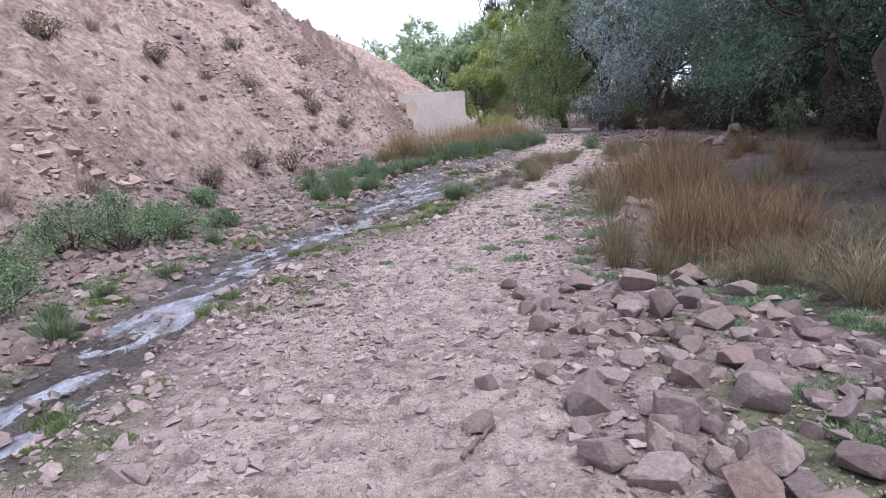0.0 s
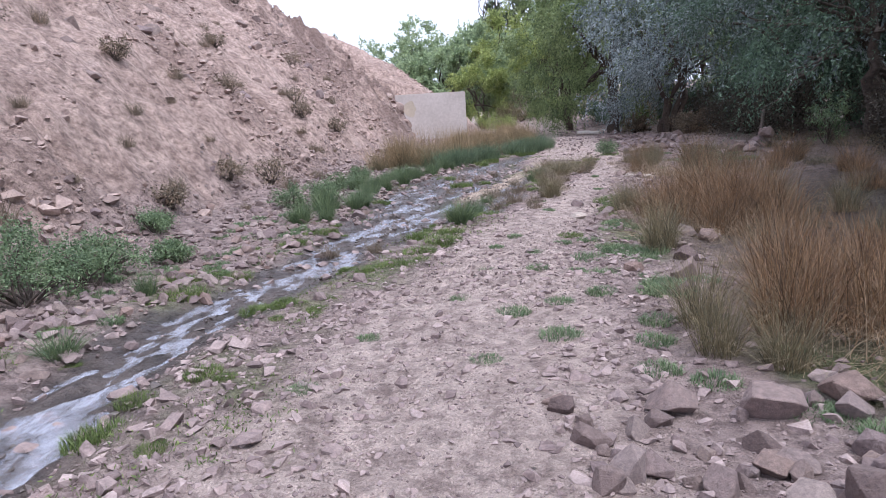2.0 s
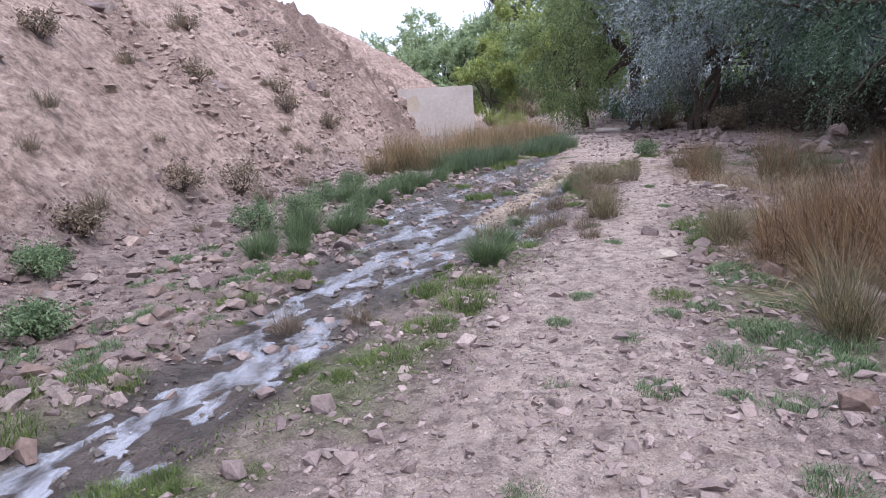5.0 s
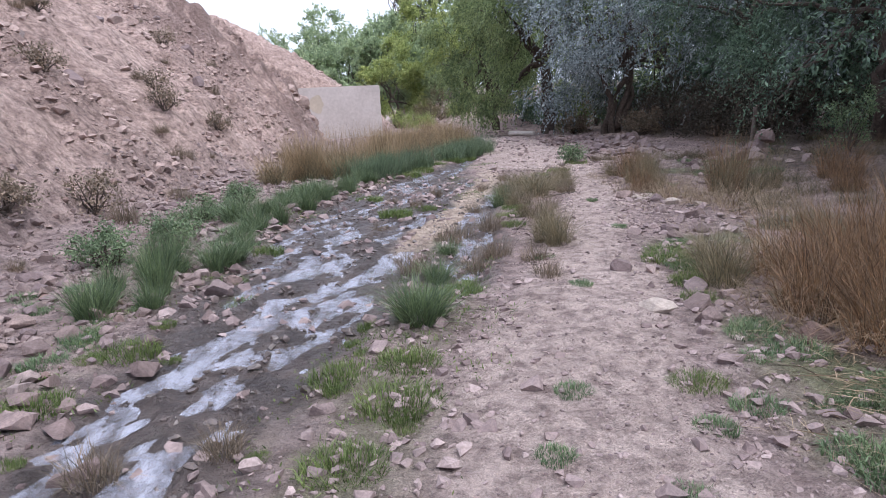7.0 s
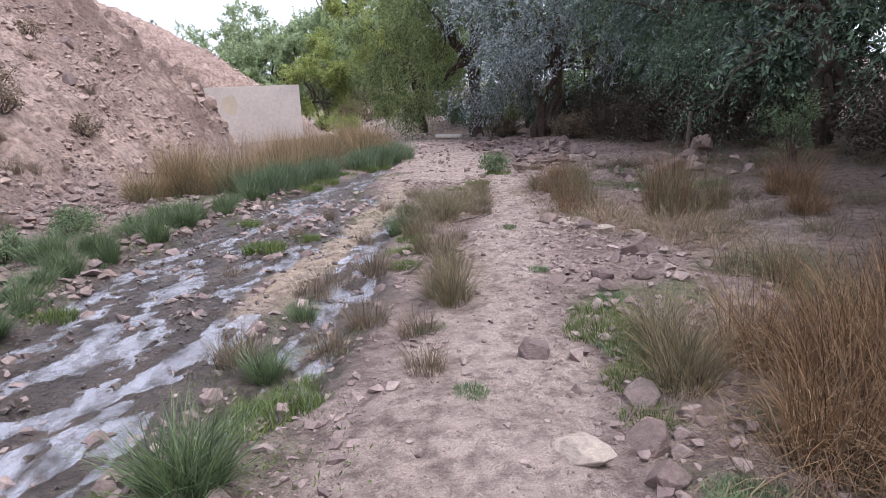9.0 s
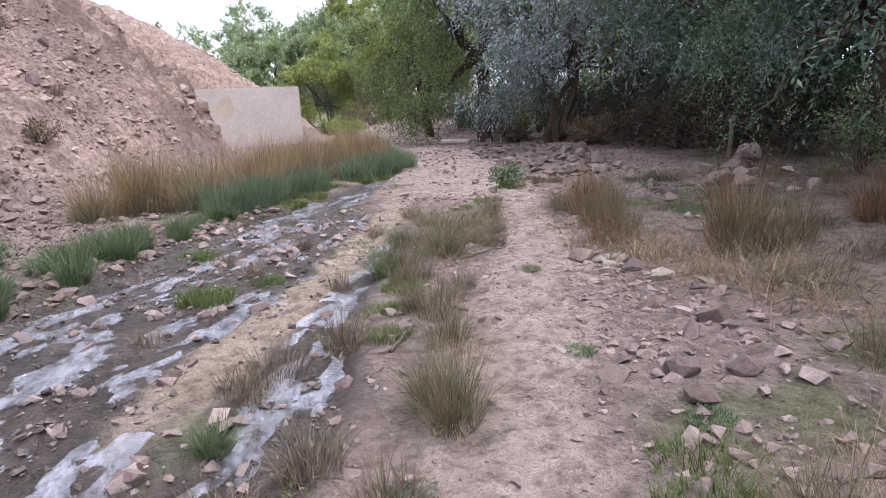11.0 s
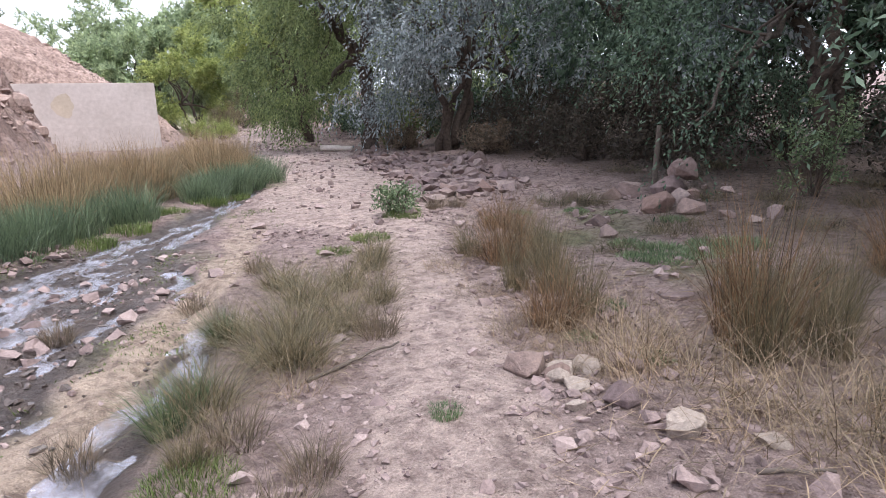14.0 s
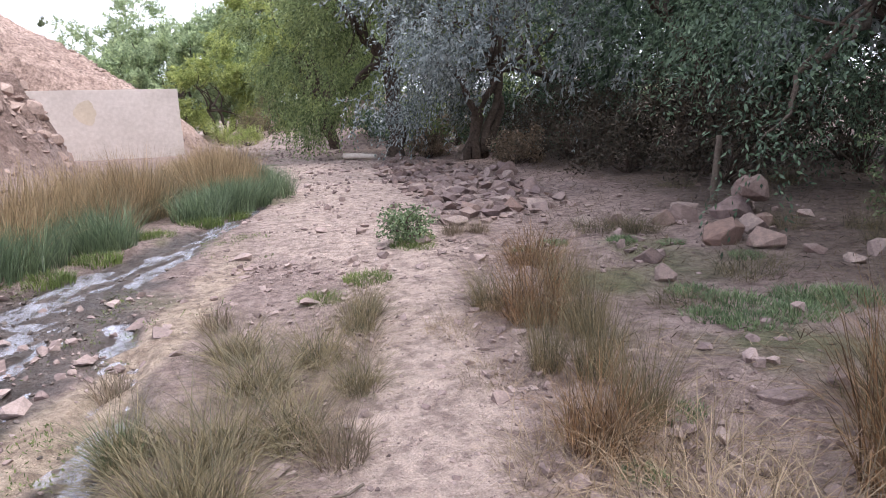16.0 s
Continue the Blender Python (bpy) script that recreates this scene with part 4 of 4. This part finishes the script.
def tree(x, y, h, spread_xy, low, mat, n, leaf, name, label, group, seed, stems=1, girth=.16, shift=(0, 0), droop=.4, clumps=150, inner=.45):
    """A tree: trunk with limbs, and a crown of leaf clumps between low and h."""
    r = np.random.RandomState(seed)
    z0 = float(ground_z(x, y))
    root = tagged(new(name), label, "tree", group)
    root.matrix_world = pose(x, y, z0)
    centre = (shift[0], shift[1], (low + h) / 2)
    radii = (spread_xy, spread_xy, (h - low) / 2)
    main = crown_points(r, max(16, clumps // 7), centre, radii, inner)
    pts = np.repeat(main, 6, 0) + r.randn(len(main) * 6, 3) * np.array([.13, .13, .1]) * spread_xy
    wood = []
    for k in range(stems):
        a = r.rand() * 6.28
        lean = 0.0 if stems == 1 else 0.55
        foot = (0.25 * lean * math.cos(a), 0.25 * lean * math.sin(a), -0.15)
        fork = (lean * 1.3 * math.cos(a) + shift[0] * .3, lean * 1.3 * math.sin(a) + shift[1] * .3, low + 0.22 * (h - low))
        g = girth * (1 if stems == 1 else .6)
        wood.append(limb(r, foot, fork, g * 1.25, g * .75, 0, 8))
        for j in range(max(5, 11 // stems)):
            tip = pts[r.randint(len(pts))]
            mid = np.array(fork) * .45 + tip * .55 + r.randn(3) * .2
            wood.append(limb(r, fork, mid, g * .55, g * .25, .05))
            wood.append(limb(r, mid, tip, g * .25, g * .06, -.03))
            wood.append(limb(r, mid, pts[r.randint(len(pts))] * .5 + mid * .5, g * .2, g * .05, -.03))
    part("trunk", mesh_np("trunk", *joined(wood), BARK, True), root, "dark rough-barked trunk and limbs")
    part("crown", mesh_np("crown", *sprays(r, pts, centre, n, leaf, leaf * .36, spread_xy * .14 + .35, droop), mat), root)
    return root


T = "trees along the shaded bank"
tree(11.2, 34.0, 10.5, 4.2, .5, SILVER, 60000, .14, "oleaster_tree", "silver-grey leafed tree with several leaning stems", T, 1, stems=4, girth=.22, shift=(.6, -.6), droop=.7, clumps=240)
tree(10.0, 38.6, 12, 3.8, 1.1, WILLOW, 62000, .15, "willow_tree", "soft green willow with a thick dark trunk", T, 2, girth=.3, shift=(-.6, .4), droop=.9, clumps=240)
tree(9.0, 46.0, 12.5, 3.3, 1.2, WILLOW, 46000, .17, "willow_tree", "soft green willow beside the dry track", T, 3, stems=3, girth=.28, shift=(-.3, .5), droop=.9, clumps=220)
tree(13.2, 21.6, 9.5, 4.2, 1.1, DARKLEAF, 64000, .09, "bank_tree", "dense green tree with branches hanging over the boulders", T, 4, stems=3, girth=.26, shift=(-.9, -.2), droop=.6, clumps=330)
tree(13.8, 27.0, 12, 4.6, .9, SILVER, 44000, .18, "oleaster_tree", "silver-green leafed tree on the shaded bank", T, 5, stems=3, girth=.22, shift=(-.4, 0), droop=.6, clumps=300)
tree(9.8, 13.6, 12, 3.9, 2.4, DARKLEAF, 48000, .11, "bank_tree", "dark green tree with a stout trunk in deep shade", T, 6, girth=.24, shift=(.5, .3), clumps=280)
tree(14.2, 16.4, 13, 4.8, 2.2, DARKLEAF, 38000, .15, "bank_tree", "dark green tree in deep shade", T, 7, stems=2, girth=.3, clumps=260)
tree(10.4, 7.2, 12, 5.2, 2.3, DARKLEAF, 34000, .16, "bank_tree", "dark green tree in deep shade", T, 8, girth=.24, shift=(.8, 0), clumps=220)
tree(18.5, 22.5, 11, 5.2, 0.9, DARKLEAF, 15000, .4, "bank_tree", "dark green tree deep in the grove", T, 9, stems=2, girth=.3, clumps=220)
tree(18.8, 31.5, 11, 5.2, 0.9, DARKLEAF, 15000, .4, "bank_tree", "dark green tree deep in the grove", T, 10, stems=2, girth=.3, clumps=220)
tree(15.8, 38.5, 11, 4.6, .3, WILLOW, 20000, .22, "willow_tree", "green willow deep in the grove", T, 11, stems=2, girth=.3, clumps=220)
tree(16.0, 46.5, 12, 5, .4, WILLOW, 16000, .26, "willow_tree", "green willow at the back of the grove", T, 12, girth=.3, clumps=200)
tree(18.5, 12, 11, 5, 1.2, DARKLEAF, 10000, .35, "bank_tree", "dark green tree deep in the grove", T, 13, girth=.3, clumps=200)
tree(17, 4, 11, 5, 1.5, DARKLEAF, 9000, .35, "bank_tree", "dark green tree deep in the grove", T, 14, girth=.3, clumps=200)
tree(24, 18, 12, 5.5, .3, DARKLEAF, 9000, .55, "bank_tree", "dark green tree deep in the grove", T, 15, girth=.3, clumps=200)
tree(24, 28, 12, 5.5, .3, DARKLEAF, 9000, .55, "bank_tree", "dark green tree deep in the grove", T, 16, girth=.3, clumps=200)
tree(23, 38, 12, 5.5, .6, DARKLEAF, 9000, .55, "bank_tree", "dark green tree deep in the grove", T, 17, girth=.3, clumps=200)
F = "trees closing the valley"
tree(4.4, 62, 6.6, 2.3, .9, YELLOW, 22000, .2, "willow_tree", "bright yellow-green young willow", F, 20, stems=2, girth=.2, clumps=120)
tree(7.2, 70, 9, 3.0, 1.5, YELLOW, 18000, .24, "willow_tree", "yellow-green willow behind the dry bank", F, 21, girth=.25, clumps=130)
tree(9.6, 60, 8, 2.6, 1.2, YELLOW, 18000, .22, "willow_tree", "yellow-green willow behind the dry bank", F, 22, girth=.2, clumps=130)
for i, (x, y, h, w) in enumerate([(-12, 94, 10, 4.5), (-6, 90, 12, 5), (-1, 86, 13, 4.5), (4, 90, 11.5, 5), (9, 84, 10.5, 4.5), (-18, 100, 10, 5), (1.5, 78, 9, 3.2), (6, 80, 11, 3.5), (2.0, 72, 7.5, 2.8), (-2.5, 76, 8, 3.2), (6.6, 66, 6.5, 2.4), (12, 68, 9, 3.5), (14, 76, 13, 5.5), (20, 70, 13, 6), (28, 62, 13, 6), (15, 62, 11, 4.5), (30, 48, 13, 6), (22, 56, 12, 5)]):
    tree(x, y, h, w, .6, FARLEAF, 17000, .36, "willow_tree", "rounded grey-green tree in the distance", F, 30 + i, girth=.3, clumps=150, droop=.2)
for i, (x, y, h) in enumerate([(9.0, 108, 27), (11.2, 110, 30), (13.4, 109, 28), (15.4, 111, 27)]):
    tree(x, y, h, 1.7, 2, POPLAR, 7000, .5, "poplar_tree", "tall narrow dark green poplar in the distance", F, 50 + i, girth=.3, clumps=160, droop=0, inner=.2)
for i, (x, y, h) in enumerate([(-20.0, 150, 20), (-16.5, 152, 15)]):
    tree(x, y, h, 1.6, 1, POPLAR, 4000, .6, "poplar_tree", "slender dark tree beyond the hill", F, 60 + i, girth=.3, clumps=100, droop=0, inner=.2)


def shrub(x, y, size, height, mat, n, leaf, name, label, group, seed):
    r = np.random.RandomState(seed)
    root = tagged(new(name), label, "shrub", group)
    root.matrix_world = pose(x, y, float(ground_z(x, y)))
    pts = crown_points(r, 46, (0, 0, height * .55), (size, size, height * .5), .3, .35)
    pts[:, 2] = np.maximum(pts[:, 2], 0.05)
    twigs = [limb(r, (r.randn() * .04, r.randn() * .04, -.05), pts[r.randint(len(pts))], .012 + .006 * size, .004, .1, 5) for _ in range(16)]
    part("stem", mesh_np("stem", *joined(twigs), BARK, True), root)
    part("foliage", mesh_np("foliage", *leaves(r, pts, n, leaf, leaf * .4, (size * .13,) * 3, .1), mat), root)


G = "leafy shrubs at the hill's foot"
for i, (x, y, s, h) in enumerate([(-4.0, 8.0, .5, .6), (-4.5, 7.6, .45, .55), (-3.7, 8.6, .4, .5), (-4.4, 8.5, .5, .55), (-4.6, 6.4, .5, .5), (-4.2, 6.0, .4, .5), (-4.2, 11.4, .35, .3), (-3.4, 9.9, .3, .25),
                                   (-2.8, 14.2, .35, .4), (-2.4, 15.4, .35, .35), (-3.9, 5.2, .4, .4), (-3.6, 4.4, .35, .4), (-2.4, 17.0, .35, .35), (-2.0, 18.4, .35, .35), (-3.9, 9.2, .4, .4)]):
    shrub(x, y, s, h, HERB, 3000, .04, "leafy_shrub", "low grey-green leafy shrub at the foot of the slope", G, 80 + i)
for i, (x, y, s, h) in enumerate([(-4.4, 15.6, .4, .4), (-3.9, 17.0, .5, .6), (-5.5, 20.2, .4, .5), (-4.6, 24, .45, .6), (-4.2, 23, .35, .5), (-7.6, 13.4, .4, .5), (-3.5, 25.5, .4, .5), (-7.0, 24, .4, .4), (-6.8, 16.5, .35, .4), (-9.5, 36, .8, .9), (-6.0, 31, .5, .6), (-4.4, 12.5, .3, .3)]):
    shrub(x, y, s, h, GREY_DRY, 900, .07, "dry_shrub", "dry grey-brown thorny shrub on the bare slope", "dry shrubs on the slope", 120 + i)
shrub(5.3, 22.0, .35, .4, HERB, 1400, .06, "leafy_plant", "grey-green leafy plant beside the path", "", 140)
# bushes added to fill the black shade below the crowns, most in darkened twigs
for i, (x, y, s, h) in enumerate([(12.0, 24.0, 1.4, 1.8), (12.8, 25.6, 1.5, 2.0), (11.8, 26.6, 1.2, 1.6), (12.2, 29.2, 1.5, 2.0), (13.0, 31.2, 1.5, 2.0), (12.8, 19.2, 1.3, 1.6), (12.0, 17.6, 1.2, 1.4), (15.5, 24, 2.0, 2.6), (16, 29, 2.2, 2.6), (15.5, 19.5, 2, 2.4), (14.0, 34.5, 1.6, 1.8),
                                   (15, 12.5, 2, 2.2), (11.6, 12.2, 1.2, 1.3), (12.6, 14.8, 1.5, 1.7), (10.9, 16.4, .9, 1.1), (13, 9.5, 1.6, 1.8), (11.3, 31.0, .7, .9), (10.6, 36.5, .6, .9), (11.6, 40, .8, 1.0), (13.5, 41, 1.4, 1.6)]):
    shrub(x, y, s, h, TWIG if i < 16 else GREY_DRY, 3200, .11, "undergrowth_bush", "tangled bush filling the dark shade under the trees", "undergrowth", 150 + i)
# dense bushes added as a dark backdrop that shuts out bright gaps between trunks
for i, (x, y, s, h) in enumerate([(13.2, 37.5, 1.5, 2.2), (15, 36, 2, 2.6), (13.0, 44, 1.6, 2.2), (17, 34, 2, 2.6), (17.5, 26, 2, 2.6), (12.4, 47.5, 1.4, 1.8), (14.6, 32.6, 1.4, 2.2), (11.9, 50.0, 1.3, 1.6)]):
    shrub(x, y, s, h, DARKLEAF, 4500, .14, "undergrowth_bush", "dense green bush added as a dark backdrop under the trees", "undergrowth", 180 + i)
for i, (x, y, s, h) in enumerate([(5.6, 53.5, .9, 1.0), (7.0, 55.0, 1.0, 1.2), (8.2, 54.0, .9, 1.0), (6.2, 57.0, 1.1, 1.6), (9.4, 56.0, 1.1, 1.3), (7.6, 58.5, 1.2, 1.8), (4.2, 55.5, 1.0, 1.4), (10.4, 53.6, 1.0, 1.2)]):
    shrub(x, y, s, h, DRY_OLIVE if i % 2 else YELLOW, 2600, .11, "bank_bush", "scrubby half-dry bush on the far bank", "bushes on the far bank", 190 + i)
shrub(10.6, 19.6, .5, 1.3, HERB, 1800, .07, "leafy_shrub", "grey-green shrub hanging beside the boulders", "", 170)


# ---- post, fallen log, sticks ----
def pole(name, a, b, r0, r1, mat, label, category, seed):
    r = np.random.RandomState(seed)
    t = np.linspace(0, 1, 10)[:, None]
    line = np.array(a) * (1 - t) + np.array(b) * t + r.randn(10, 3) * 0.006
    v, f = tube(line, np.linspace(r0, r1, 10) * r.uniform(.92, 1.08, 10), 9)
    me = mesh_np(name, v, f, mat, True)
    bm = bmesh.new()
    bm.from_mesh(me)
    bmesh.ops.holes_fill(bm, edges=[e for e in bm.edges if e.is_boundary])
    bm.to_mesh(me)
    bm.free()
    return tagged(new(name, me), label, category)


gz = lambda x, y: float(ground_z(x, y))
pole("wooden_post", (10.05, 22.2, gz(10.05, 22.2) - .2), (10.12, 22.2, 1.15), .055, .045, POSTWOOD, "weathered grey wooden post leaning among boulders", "post", 1)
pole("fallen_log", (7.95, 38.5, gz(7.95, 38.5) + .13), (8.95, 37.6, gz(8.95, 37.6) + .13), .12, .1, LOGWOOD, "bleached fallen log lying across the track", "log", 2)
for i, (x, y, ang, ln) in enumerate([(4.45, 14.97, -30, .3), (2.4, 15.5, 120, .6), (3.2, 17.0, 25, .75), (2.0, 14.9, 60, .5), (0.1, 2.6, 50, .25), (4.9, 14.6, 10, .5), (5.3, 14.9, -40, .6)]):
    dx, dy = math.cos(radians(ang)) * ln / 2, math.sin(radians(ang)) * ln / 2
    pole("stick", (x - dx, y - dy, gz(x - dx, y - dy) + .015), (x + dx, y + dy, gz(x + dx, y + dy) + .03), .014, .007, POSTWOOD, "thin dry grey stick on the ground", "stick", 10 + i)


# ---- dry litter under the trees ----
def litter_sheet():
    r = np.random.RandomState(77)
    n = 20000
    x, y = r.uniform(2.5, 16, n), r.uniform(3, 34, n)
    right = x - along(PATH, y) - along(PATH, y, 2)
    ok = r.rand(n) < smooth(0.3, 2.5, right) * smooth(12, 5, right)
    x, y = x[ok], y[ok]
    p = np.stack([x, y, ground_z(x, y) + .01], -1)
    v, f = leaves(r, p, 2 * len(p), .12, .009, (.06, .06, .012), 0)
    v[:, 2] = np.maximum(v[:, 2], np.repeat(ground_z(v[::4, 0], v[::4, 1]), 4) + 0.006)
    tagged(new("dry_litter", mesh_np("dry_litter", v, f, DEADLEAF)), "dry straw and leaf litter under the trees", "litter", kind="stuff")


litter_sheet()


# ---- fallen straw along the path ----
def fallen_straw():
    r = np.random.RandomState(79)
    n = 9000
    x, y = r.uniform(1.5, 7, n), r.uniform(9, 21, n)
    right = x - along(PATH, y) - 0.8 * along(PATH, y, 2)
    ok = r.rand(n) < smooth(0.0, 0.6, right) * smooth(3, 1.5, right) * smooth(-.3, .4, fbm(x, y, .8, 2, 23))
    x, y = x[ok], y[ok]
    p = np.stack([x, y, ground_z(x, y) + .012], -1)
    v, f = leaves(r, p, 2 * len(p), .3, .006, (.05, .05, .01), 0)
    low = np.repeat(ground_z(v[::4, 0], v[::4, 1]), 4)
    v[:, 2] = np.clip(v[:, 2], low + 0.006, low + 0.05)
    tagged(new("fallen_straw", mesh_np("fallen_straw", v, f, STRAW)), "dry straw strewn over the stones beside the path", "straw", kind="stuff")


fallen_straw()


# ---- short green carpet on the damp margins ----
def carpet():
    r = np.random.RandomState(78)
    n = 42000
    x, y = r.uniform(-5, 6, n), r.uniform(1.5, 24, n)
    s = np.abs(x - along(STREAM, y)) - along(STREAM, y, 2)
    k = smooth(-.1, .15, s) * smooth(1.5, .5, s) * smooth(-.05, .4, fbm(x, y, .7, 3, 21)) * smooth(.3, .8, off(PATH, x, y)) * smooth(1.7, .9, hill_depth(x, y))
    ok = r.rand(n) < k
    x, y = x[ok], y[ok]
    p = np.stack([x, y, ground_z(x, y) + .005], -1)
    v, f = leaves(r, p, 5 * len(p), .035, .009, (.05, .05, .006), -.7)
    tagged(new("short_grass", mesh_np("short_grass", v, f, LUSH)), "short bright green growth on the wet stream margin", "grass", kind="stuff")


carpet()
